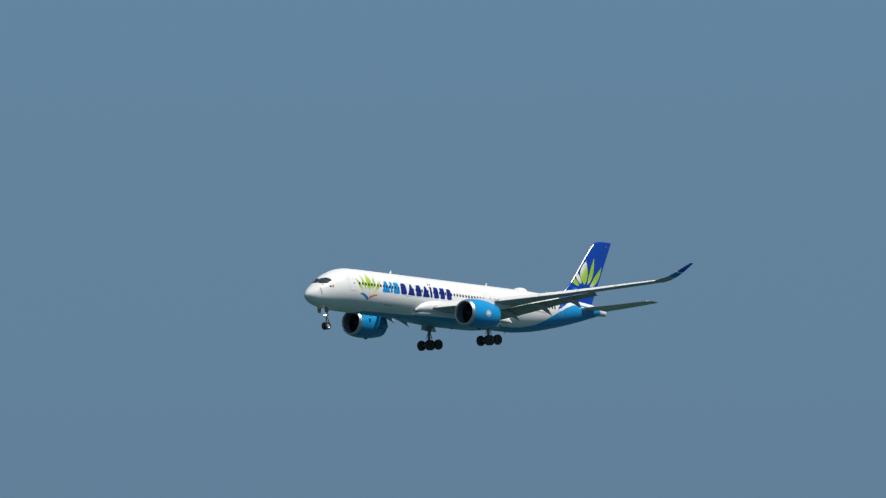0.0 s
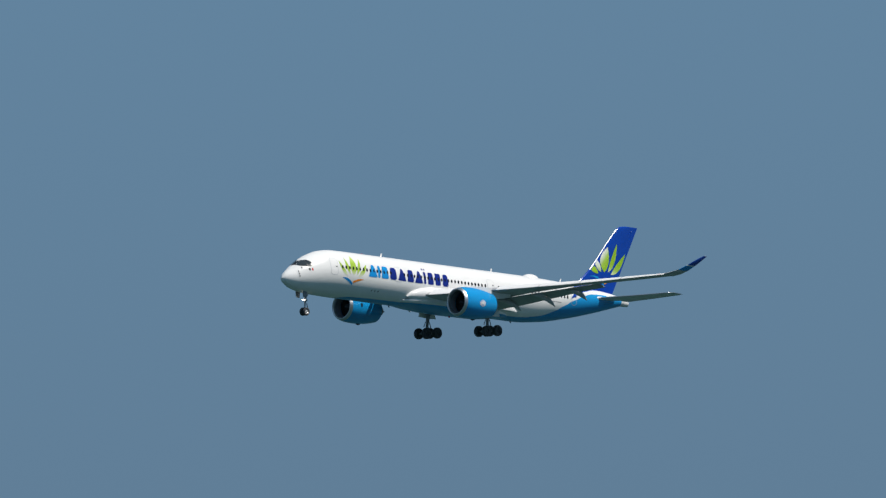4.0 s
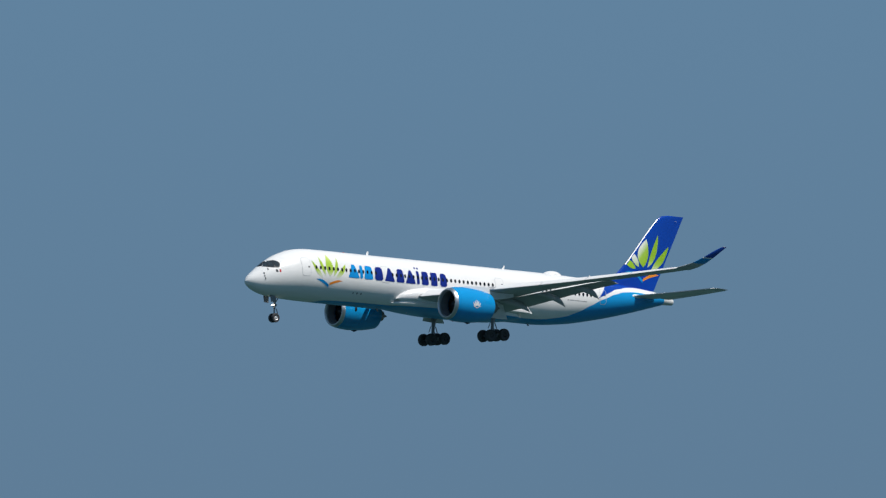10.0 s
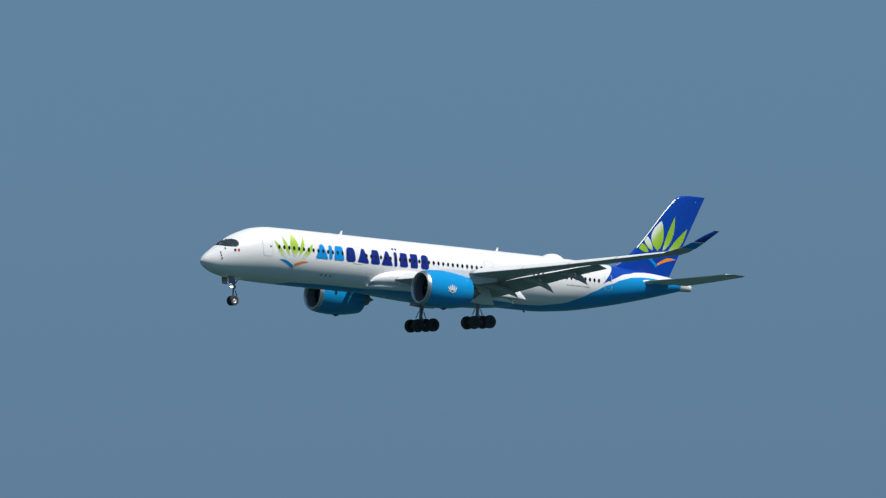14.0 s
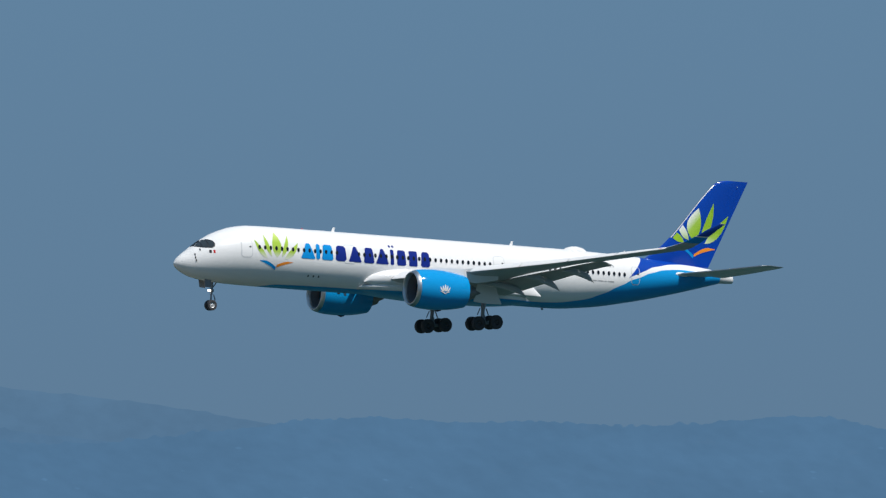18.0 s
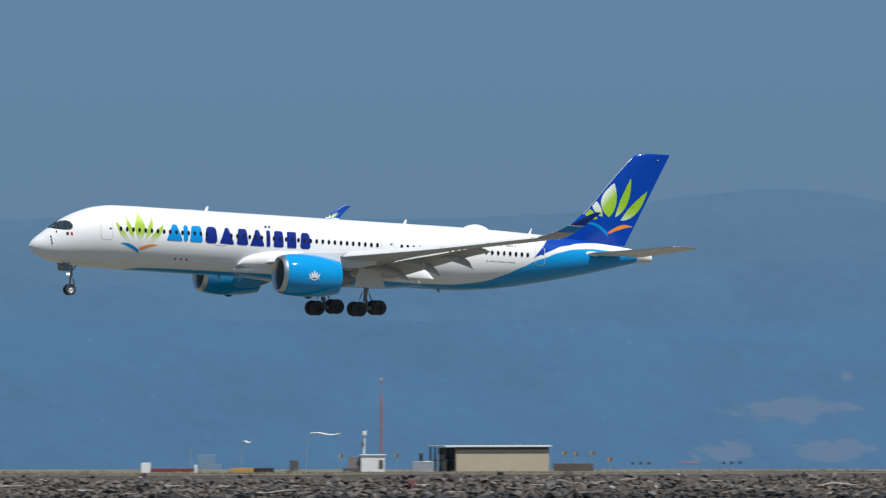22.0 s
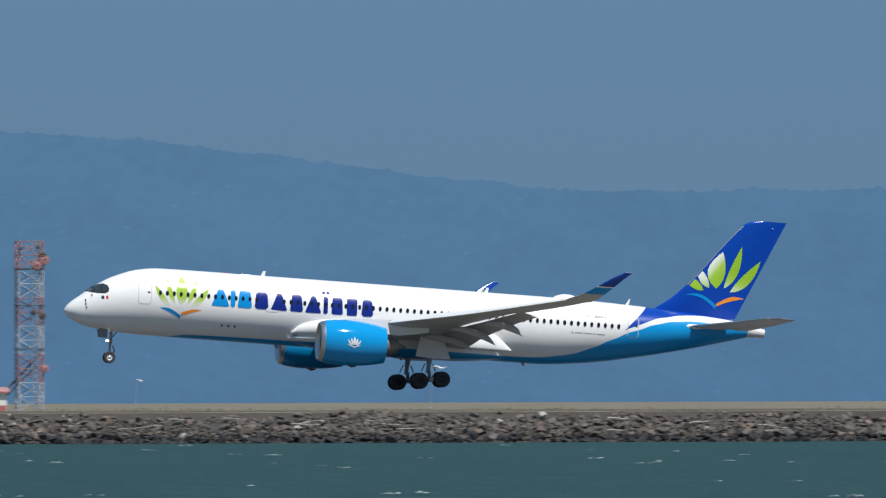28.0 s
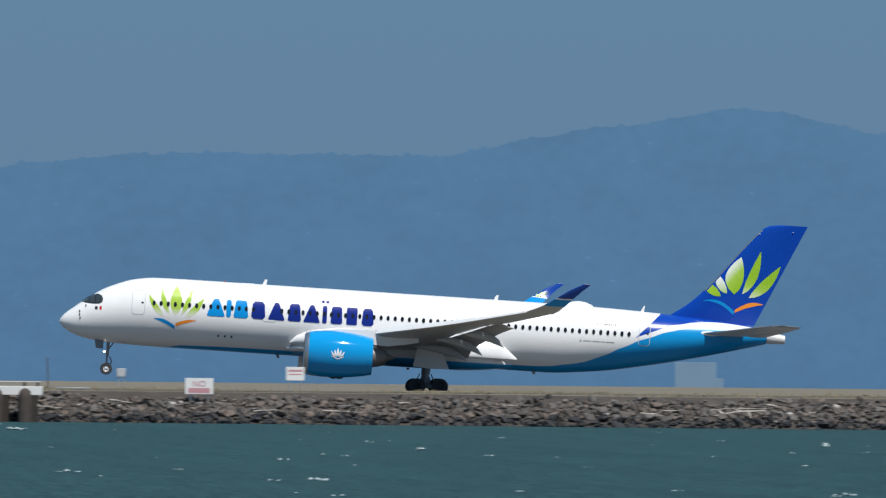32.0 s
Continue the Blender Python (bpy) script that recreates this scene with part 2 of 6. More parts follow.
def box(bm, x0, y0, z0, x1, y1, z1, bevel=0.0):
    vs = [bm.verts.new((x, y, z)) for x in (x0, x1) for y in (y0, y1) for z in (z0, z1)]
    fs = [bm.faces.new([vs[i] for i in q]) for q in ((0, 1, 3, 2), (4, 6, 7, 5), (0, 4, 5, 1), (2, 3, 7, 6), (0, 2, 6, 4), (1, 5, 7, 3))]
    if bevel:
        bmesh.ops.bevel(bm, geom=list({e for f in fs for e in f.edges}), offset=bevel, segments=1, affect="EDGES")


def tube(bm, a, b, r0, r1=None, n=10, cap=True):
    a, b = Vector(a), Vector(b)
    r1 = r0 if r1 is None else r1
    q = (b - a).to_track_quat("Z", "Y")
    rings = []
    for c, r in ((a, r0), (b, r1)):
        rings.append([c + q @ Vector((r * math.cos(k * math.tau / n), r * math.sin(k * math.tau / n), 0)) for k in range(n)])
    loft(bm, rings, cap)


def turned(bm, profile, axis="Y", n=24, at=(0, 0, 0), cap=False):
    """A turned body: (along, radius) pairs about an axis."""
    rings = []
    for d, r in profile:
        ring = []
        for k in range(n):
            c, s_ = r * math.cos(k * math.tau / n), r * math.sin(k * math.tau / n)
            p = {"X": (d, c, s_), "Y": (c, d, s_), "Z": (c, s_, d)}[axis]
            ring.append(Vector(p) + Vector(at))
        rings.append(ring)
    loft(bm, rings, cap)


def curve_at(xs, ys, x):
    """A smooth curve through a few stations."""
    if x <= xs[0]:
        return ys[0]
    if x >= xs[-1]:
        return ys[-1]
    i = max(k for k in range(len(xs) - 1) if xs[k] <= x)
    def slope(k):
        if k == 0 or k == len(xs) - 1:
            j = 0 if k == 0 else k - 1
            return (ys[j + 1] - ys[j]) / (xs[j + 1] - xs[j])
        a, b = (ys[k] - ys[k - 1]) / (xs[k] - xs[k - 1]), (ys[k + 1] - ys[k]) / (xs[k + 1] - xs[k])
        return 0 if a * b <= 0 else 2 * a * b / (a + b)
    h = xs[i + 1] - xs[i]
    u = (x - xs[i]) / h
    return (ys[i] * (1 + 2 * u) * (1 - u) ** 2 + ys[i + 1] * u * u * (3 - 2 * u)
            + h * (slope(i) * u * (1 - u) ** 2 - slope(i + 1) * u * u * (1 - u)))


# ---- the airliner ----
# s metres behind the nose, l metres to its left, z above the body's axis
def at(s, l, z):
    return Vector((s - 31.0, -l, z))


STATION = (0, 0.25, 0.72, 1.45, 2.04, 2.92, 3.91, 4.91, 6.42, 8.4, 11.0, 43.5, 48.0, 53.1, 58.2, 62.2, 63.6)
TOP = (-1.31, -0.86, -0.39, 0.18, 0.66, 1.28, 1.88, 2.33, 2.84, 3.11, 3.15, 3.15, 3.09, 2.92, 2.62, 2.25, 1.95)
BOTTOM = (-1.31, -1.72, -2.04, -2.40, -2.58, -2.76, -2.88, -2.95, -3.01, -3.05, -3.06, -3.06, -2.70, -1.81, -0.64, 0.42, 0.80)
HALF = (0.02, 0.46, 0.85, 1.27, 1.54, 1.88, 2.18, 2.42, 2.70, 2.90, 2.97, 2.97, 2.88, 2.48, 1.82, 1.10, 0.62)


def section(s):
    return tuple(curve_at(STATION, table, s) for table in (TOP, BOTTOM, HALF))


def skin(s, z, side=1, lift=0.0):
    """The point of the body's skin at a station and a height."""
    top, bot, half = section(s)
    mid = (top + bot) / 2
    r = top - mid
    u = max(-1.0, min(1.0, (z - mid) / max(r, 0.01)))
    l = half * math.sqrt(max(0.0, 1 - u * u))
    nl, nz = l / max(half, 0.01) ** 2, (z - mid) / max(r, 0.01) ** 2
    k = math.hypot(nl, nz) or 1
    return at(s, side * (l + lift * nl / k), z + lift * nz / k)


def fuselage_paint():
    m, n, l, b = base_material("fuselage_livery")
    tc = n.new("ShaderNodeTexCoord")
    sep = n.new("ShaderNodeSeparateXYZ")
    l.new(tc.outputs["Object"], sep.inputs[0])

    def sums(op, a, c):
        q = n.new("ShaderNodeMath")
        q.operation = op
        for i, v in enumerate((a, c)):
            if isinstance(v, (int, float)):
                q.inputs[i].default_value = v
            else:
                l.new(v, q.inputs[i])
        return q.outputs[0]

    def table(stops):
        """Height of a paint edge along the body, from a few stations."""
        along = sums("DIVIDE", sums("ADD", sep.outputs[0], 31.0), 66.0)
        ramp = n.new("ShaderNodeValToRGB")
        ramp.color_ramp.interpolation = "CARDINAL"
        els = ramp.color_ramp.elements
        for k, (s, z) in enumerate(stops):
            e = els[k] if k < 2 else els.new(s / 66.0)
            e.position = s / 66.0
            v = (z + 4) / 8
            e.color = (v, v, v, 1)
        l.new(along, ramp.inputs[0])
        return sums("SUBTRACT", sums("MULTIPLY", ramp.outputs[0], 8.0), 4.0)

    def edge(value):
        q = n.new("ShaderNodeMapRange")
        q.inputs["From Min"].default_value, q.inputs["From Max"].default_value = -0.02, 0.02
        l.new(value, q.inputs["Value"])
        return q.outputs[0]

    z = sep.outputs[2]
    blue_edge = table(((8.0, -3.3), (11.0, -2.78), (24.0, -2.62), (40.0, -2.60), (44.5, -2.40), (47.6, -1.75), (49.6, -0.85), (51.4, 0.06), (53.5, 0.89), (55.3, 1.48), (57.1, 1.76), (59.4, 1.80), (62.0, 1.55)))
    white_edge = table(((50.5, 0.0), (51.6, 0.54), (54.1, 1.60), (56.0, 2.10), (57.7, 2.36), (60.0, 2.36), (63.5, 2.05)))
    below = edge(sums("SUBTRACT", blue_edge, z))
    slant = sums("ADD", sums("MULTIPLY", sums("SUBTRACT", z, 0.54), 0.95), 20.6)
    above = sums("MULTIPLY", edge(sums("SUBTRACT", z, white_edge)), edge(sums("SUBTRACT", sep.outputs[0], slant)))
    wear = n.new("ShaderNodeTexNoise")
    wear.inputs["Scale"].default_value, wear.inputs["Detail"].default_value = 1.2, 5
    stretch = n.new("ShaderNodeMapping")
    stretch.inputs["Scale"].default_value = (0.25, 1.0, 2.0)
    l.new(tc.outputs["Object"], stretch.inputs[0]), l.new(stretch.outputs[0], wear.inputs["Vector"])
    shade = n.new("ShaderNodeMapRange")
    shade.inputs["To Min"].default_value, shade.inputs["To Max"].default_value = 0.93, 1.06
    l.new(wear.outputs[0], shade.inputs["Value"])

    def blend(fac, a, colour):
        q = n.new("ShaderNodeMix")
        q.data_type = "RGBA"
        l.new(fac, q.inputs["Factor"])
        if isinstance(a, tuple):
            q.inputs["A"].default_value = (*a, 1)
        else:
            l.new(a, q.inputs["A"])
        q.inputs["B"].default_value = (*colour, 1)
        return q.outputs["Result"]

    coloured = blend(above, blend(below, WHITE, LIGHT_BLUE), DARK_BLUE)
    worn = n.new("ShaderNodeVectorMath")
    worn.operation = "SCALE"
    l.new(coloured, worn.inputs[0]), l.new(shade.outputs[0], worn.inputs["Scale"])
    l.new(worn.outputs[0], b.inputs["Base Color"])
    b.inputs["Roughness"].default_value = 0.27
    b.inputs["Specular IOR Level"].default_value = 0.35
    return m


m_body = fuselage_paint()
m_cone = surface("pale_cone_metal", (0.66, 0.655, 0.64), 0.45, metal=0.1, vary=0.1, size=0.6)
plane = thing("airliner", "white wide-body jet airliner with light blue belly, gear down", "airplane")


def build_body():
    bm = bmesh.new()
    stations = [0.0, 0.06, 0.15, 0.3, 0.5, 0.75] + [1.0 + 0.25 * k for k in range(40)] + [11 + 0.8 * k for k in range(41)] + [43.8 + 0.4 * k for k in range(50)]
    rings = []
    for s in stations:
        if s > 63.6:
            break
        top, bot, half = section(s)
        mid, r = (top + bot) / 2, (top - bot) / 2
        rings.append([at(s, half * math.cos(k * math.tau / 64), mid + max(r, 0.01) * math.sin(k * math.tau / 64)) for k in range(64)])
    loft(bm, rings)
    part("fuselage", bm, m_body, plane, "glossy white fuselage, light blue belly, dark blue tail root")
    # wing-to-body fairing with its pointed rear end
    bm = bmesh.new()
    rings = []
    for s in [20.4 + 0.4 * k for k in range(52)]:
        w = curve_at((20.4, 21.4, 23.0, 25.0, 28.0, 35.0, 38.5, 40.8), (2.1, 2.8, 3.2, 3.5, 3.7, 3.6, 3.1, 1.5), s)
        hi = curve_at((20.4, 21.4, 23.0, 25.0, 28.0, 35.0, 38.5, 40.8), (-2.35, -1.95, -1.62, -1.35, -1.0, -0.95, -1.55, -2.4), s)
        lo = curve_at((20.4, 22.0, 25.0, 29.0, 36.0, 40.8), (-2.7, -2.95, -3.25, -3.42, -3.36, -2.9), s)
        zc = curve_at((20.4, 24.0, 34.0, 40.8), (-2.35, -2.05, -2.1, -2.6), s)
        rings.append([at(s, w * math.copysign(abs(math.cos(a)) ** 0.8, math.cos(a)), zc + ((hi - zc) if math.sin(a) > 0 else (zc - lo)) * math.copysign(abs(math.sin(a)) ** 0.85, math.sin(a))) for a in [k * math.tau / 40 for k in range(40)]])
    loft(bm, rings)
    part("belly_fairing", bm, m_body, plane)
    # smooth fillet that rises from the body into the wing root
    for side in (1, -1):
        bm = bmesh.new()
        rings = []
        for k in range(25):
            s = 20.7 + 12.3 * (k / 24) ** 1.3
            hi = curve_at((20.7, 21.3, 22.5, 23.8, 25.3, 28.0, 33.0), (-1.85, -1.18, -0.66, -0.40, -0.26, -0.30, -0.75), s)
            lo = curve_at((20.7, 22.0, 25.0, 33.0), (-1.95, -2.20, -2.35, -2.4), s)
            w = curve_at((20.7, 21.5, 23.5, 26.0, 33.0), (0.12, 0.55, 1.05, 1.25, 1.1), s)
            rings.append([at(s, side * (2.55 + w * math.cos(a)), (hi + lo) / 2 + (hi - lo) / 2 * math.sin(a)) for a in [j * math.tau / 28 for j in range(28)]])
        loft(bm, rings)
        part("wing_root_fairing", bm, m_white, plane, "smooth white wing root fillet")
    # its pointed rear lobes behind the wing root
    for side in (1, -1):
        bm = bmesh.new()
        rings = []
        for s, r, d, l_, z_ in ((33.5, 0.80, 1.35, 3.0, -2.0), (35.5, 0.92, 1.60, 3.0, -2.02), (37.0, 0.88, 1.50, 3.0, -2.04), (38.4, 0.74, 1.40, 3.0, -2.06), (39.5, 0.55, 1.36, 3.0, -2.07), (40.3, 0.34, 0.78, 3.0, -2.08), (41.1, 0.06, 0.08, 3.0, -2.10)):
            rings.append([at(s, side * (l_ + r * math.cos(a)), z_ + (d if math.sin(a) > 0 else 0.28 * r) * math.sin(a)) for a in [k * math.tau / 20 for k in range(20)]])
        loft(bm, rings)
        part("fairing_tail", bm, m_white, plane, "white pointed fairing behind the wing root")
    # auxiliary power unit's exhaust cone
    bm = bmesh.new()
    rings = []
    for s, r, zc in ((63.45, 0.575, 1.375), (63.62, 0.56, 1.37), (64.0, 0.51, 1.33), (64.6, 0.44, 1.28), (65.1, 0.38, 1.25), (65.12, 0.30, 1.25), (64.7, 0.26, 1.25)):
        rings.append([at(s, r * math.cos(k * math.tau / 28), zc + r * math.sin(k * math.tau / 28)) for k in range(28)])
    loft(bm, rings)
    part("tail_cone", bm, m_cone, plane, "pale metal exhaust cone")


def decal(name, outline, material, lift=0.012, sides=(1, -1), mapper=skin, step_s=0.35, step_z=0.22, parent=None, trim=None):
    """A painted or inset shape that follows the skin, with a thin edge."""
    made = []
    for side in sides:
        bm = bmesh.new()
        f = bm.faces.new([bm.verts.new((s, 0, z)) for s, z in outline])
        if trim:
            (s0, z0), (s1, z1) = trim
            bmesh.ops.bisect_plane(bm, geom=bm.verts[:] + bm.edges[:] + bm.faces[:], plane_co=(s0, 0, z0), plane_no=(z0 - z1, 0, s1 - s0), clear_outer=True)
        ss, zs = [p[0] for p in outline], [p[1] for p in outline]
        for axis, lo, hi, step in ((0, min(ss), max(ss), step_s), (2, min(zs), max(zs), step_z)):
            k = math.floor(lo / step) + 1
            while k * step < hi:
                co, no = [0, 0, 0], [0, 0, 0]
                co[axis], no[axis] = k * step, 1
                bmesh.ops.bisect_plane(bm, geom=bm.verts[:] + bm.edges[:] + bm.faces[:], plane_co=co, plane_no=no)
                k += 1
        bmesh.ops.triangulate(bm, faces=bm.faces[:])
        for v in bm.verts:
            v.co = mapper(v.co.x, v.co.z, side, lift)
        made.append(part(name, bm, material, parent or plane))
    return made


def leaf(base, tip, width, bulge=0.42, n=9, bend=0.0):
    """A pointed leaf between two points; bend bows it to the right of its way."""
    bx, bz = base
    dx, dz = tip[0] - bx, tip[1] - bz
    k = math.hypot(dx, dz)
    px, pz = dz / k, -dx / k
    left, right = [], []
    for i in range(1, n):
        u = i / n
        e = (math.sin(math.pi * u ** (math.log(0.5) / math.log(bulge)))) ** 0.9
        for side, w in ((right, bend * e + width / 2 * e), (left, bend * e - width / 2 * e)):
            side.append((bx + dx * u + px * w, bz + dz * u + pz * w))
    return [base] + left + [tip] + right[::-1]


def swoosh(a, c, rise, thick, n=9, peak=0.5):
    """A curved stroke between two points with its start, middle and end thickness."""
    up, down = [], []
    for i in range(n + 1):
        u = i / n
        x, z = a[0] + (c[0] - a[0]) * u, a[1] + (c[1] - a[1]) * u + rise * math.sin(math.pi * u ** (math.log(0.5) / math.log(peak)))
        w = curve_at((0, 0.5, 1), thick, u)
        up.append((x, z + w / 2))
        down.append((x, z - w / 2))
    return up + down[::-1]


def block(s0, z0, s1, z1, r=0.09, lean=0.0):
    """A plain bar with cut corners; lean narrows its top."""
    return [(s0 + r, z0), (s1 - r, z0), (s1, z0 + r), (s1 - lean, z1 - r), (s1 - lean - r, z1), (s0 + lean + r, z1), (s0 + lean, z1 - r), (s0, z0 + r)]


def build_markings():
    # leaf emblem, plain leaves and two strokes
    for tip, w, base, bend in (((7.84, 1.62), 0.50, (9.34, -0.30), -0.16), ((9.00, 2.20), 0.46, (9.77, -0.06), -0.13), ((10.33, 2.50), 1.06, (10.36, -0.12), 0.0),
                               ((11.74, 2.26), 0.46, (10.88, -0.08), 0.08), ((12.83, 1.54), 0.58, (11.18, -0.26), 0.15)):
        decal("emblem_leaf", leaf(base, tip, w, 0.44, bend=bend), m_leaf_fade)
    decal("emblem_stroke", swoosh((8.42, -0.52), (10.34, -1.24), 0.16, (0.04, 0.34, 0.32)), m_cyan)
    decal("emblem_stroke", swoosh((10.40, -0.98), (12.24, -0.50), 0.10, (0.30, 0.28, 0.03)), m_orange)
    # plain blocks along the side
    for s0, s1, lean in ((13.12, 14.74, 0.56), (14.86, 15.30, 0), (15.52, 16.84, 0.16)):
        decal("title_block", block(s0, 0.02, s1, 1.58, lean=lean, r=0.14 if lean < 0.3 else 0.09), m_cyan, lift=0.034)
    for s0, s1, lean, r in ((17.10, 18.36, 0.10, 0.22), (18.62, 20.10, 0.54, 0.09), (20.38, 21.58, 0.16, 0.14), (21.80, 23.26, 0.54, 0.09), (23.48, 23.88, 0, 0.09), (24.22, 25.28, 0.08, 0.14), (25.64, 26.60, 0.0, 0.09), (27.00, 28.08, 0.10, 0.20)):
        decal("title_block", block(s0, 0.02, s1, 1.58, lean=lean, r=r), m_navy, lift=0.034)
    for s0 in (23.36, 23.76):
        decal("title_dot", block(s0, 1.80, s0 + 0.26, 2.04, r=0.06), m_navy)
    # small painted marks
    for s0, s1, z0, z1 in ((48.06, 48.22, 1.50, 1.68), (48.72, 49.06, 1.50, 1.70), (49.10, 49.30, 1.50, 1.70), (49.34, 49.50, 1.50, 1.70), (49.64, 49.80, 1.50, 1.70),
                           (46.60, 46.78, -0.10, 0.08), (46.92, 47.66, -0.05, 0.05), (47.74, 48.50, -0.05, 0.05), (48.58, 48.86, -0.05, 0.05), (48.94, 49.74, -0.05, 0.05)):
        decal("print_bar", block(s0, z0, s1, z1, r=0.03), m_seal)
    decal("flag_mark", block(3.12, -0.08, 3.36, 0.22, r=0.02), m_mask)
    decal("flag_mark", block(3.52, -0.06, 3.72, 0.24, r=0.02), m_red_lens)
    for s in (14.2, 14.8, 15.4):
        decal("service_port", block(s, -1.82, s + 0.16, -1.62, r=0.03), m_mask)
    for s, z in ((1.72, -0.42), (1.74, -0.72), (1.80, -1.02), (2.25, 0.10)):
        decal("air_data_probe", block(s, z, s + 0.10, z + 0.20, r=0.02), m_mask, lift=0.05)


def build_windows():
    pane = bmesh.new()
    outer = [(0.145 * math.cos(k * math.tau / 14), 0.225 * math.sin(k * math.tau / 14)) for k in range(14)]
    loft(pane, [[Vector((x, 0.03, z)) for x, z in outer], [Vector((x, -0.03, z)) for x, z in outer]])
    me = mesh_of(pane, "cabin_window", m_glass)
    s = 8.36
    while s < 51.3:
        blocked = any(a - 0.3 < s < b + 0.3 for a, b in ((18.07, 19.46), (35.6, 36.8)))
        if not blocked:
            for side in (1, -1):
                a, b = skin(s, 0.72, side), skin(s, 0.96, side)
                up = (b - a).normalized()
                out = Vector((0, -side, 0))
                out = (out - up * out.dot(up)).normalized()
                ob = new("cabin_window", me)
                ob.parent = plane
                x = up.cross(-out)
                ob.matrix_local = Matrix.Translation(skin(s, 0.84, side, 0.012)) @ Matrix((x, -out, up)).transposed().to_4x4()
        s += 0.6365
    # flight deck
    for side in (1, -1):
        decal("windshield_surround", [(1.86, 0.55), (2.3, 0.46), (2.9, 0.42), (3.45, 0.44), (3.74, 0.62), (3.80, 0.92), (3.66, 1.22), (3.35, 1.36), (2.95, 1.28), (2.5, 1.06), (2.1, 0.76)], m_mask, lift=0.010, sides=(side,), step_s=0.12, step_z=0.12)
        for outline in ([(1.98, 0.61), (2.50, 0.52), (2.56, 0.98), (2.2, 0.80)], [(2.58, 0.51), (3.08, 0.49), (3.10, 1.24), (2.92, 1.22), (2.62, 1.06)], [(3.16, 0.49), (3.45, 0.52), (3.66, 0.70), (3.70, 0.94), (3.58, 1.18), (3.34, 1.28), (3.18, 1.26)]):
            decal("windshield_pane", outline, m_cockpit, lift=0.024, sides=(side,), step_s=0.12, step_z=0.12)
    for s0, z0, s1, z1 in ((6.37, -0.30, 7.58, 1.89), (18.07, -0.20, 19.42, 1.75), (35.5, -0.1, 36.8, 1.75), (51.87, -0.13, 52.92, 1.75)):
        for side in (1, -1):
            door = decal("passenger_door", block(s0 + 0.055, z0 + 0.055, s1 - 0.055, z1 - 0.055, r=0.18), m_body, lift=0.020, sides=(side,))[0]
            decal("door_seal", block(s0, z0, s1, z1, r=0.22), m_door_line, lift=0.010, sides=(side,), parent=door)
            decal("door_handle", block(s1 - 0.36, z0 + 1.02, s1 - 0.14, z0 + 1.18, r=0.03), m_mask, lift=0.032, sides=(side,), parent=door)


def foil(c0, c1, thick, lift_dir, n=11, under=0.85):
    """A wing section from leading to trailing edge."""
    c0, c1 = Vector(c0), Vector(c1)
    d = c1 - c0
    chord = d.length
    ring_up, ring_dn = [], []
    for i in range(n + 1):
        u = 0.5 * (1 - math.cos(math.pi * i / n))
        h = 5 * thick * chord * (0.2969 * math.sqrt(u) - 0.126 * u - 0.3516 * u * u + 0.2843 * u ** 3 - 0.1015 * u ** 4)
        ring_up.append(c0 + d * u + lift_dir * h * 1.05)
        ring_dn.append(c0 + d * u - lift_dir * h * under)
    return ring_up + ring_dn[-2:0:-1]


WING_L = (0.0, 3.0, 6.4, 9.8, 15.0, 20.0, 25.0, 29.6)
WING_LE = (20.0, 22.2, 24.6, 26.95, 30.55, 34.1, 37.6, 40.8)
WING_TE = (35.4, 35.6, 35.8, 36.1, 37.8, 39.6, 41.5, 43.2)
WING_Z = (-1.75, -1.58, -1.18, -0.72, 0.00, 0.70, 1.42, 2.10)


# trailing edge of the lowered flaps
FLAP_L = (3.0, 9.7, 14.0, 17.0, 20.0)
FLAP_S = (36.7, 36.8, 37.8, 38.8, 40.1)
FLAP_Z = (-2.35, -1.55, -0.70, -0.02, 0.60)


def wing_at(l, u, dz=0.0, side=1):
    """A point on the wing's chord plane: u from leading (0) to trailing edge (1)."""
    le, te, z = (curve_at(WING_L, t, l) for t in (WING_LE, WING_TE, WING_Z))
    bend = 0.36 * (l / 30) ** 2 if side < 0 else 0.0
    return at(le + (te - le) * u, side * l, z - curve_at((0, 4, 13, 20, 26, 30), (0.036, 0.028, -0.0315, -0.080, -0.045, 0.0), l) * (te - le) * (u - 0.25) + dz + bend)


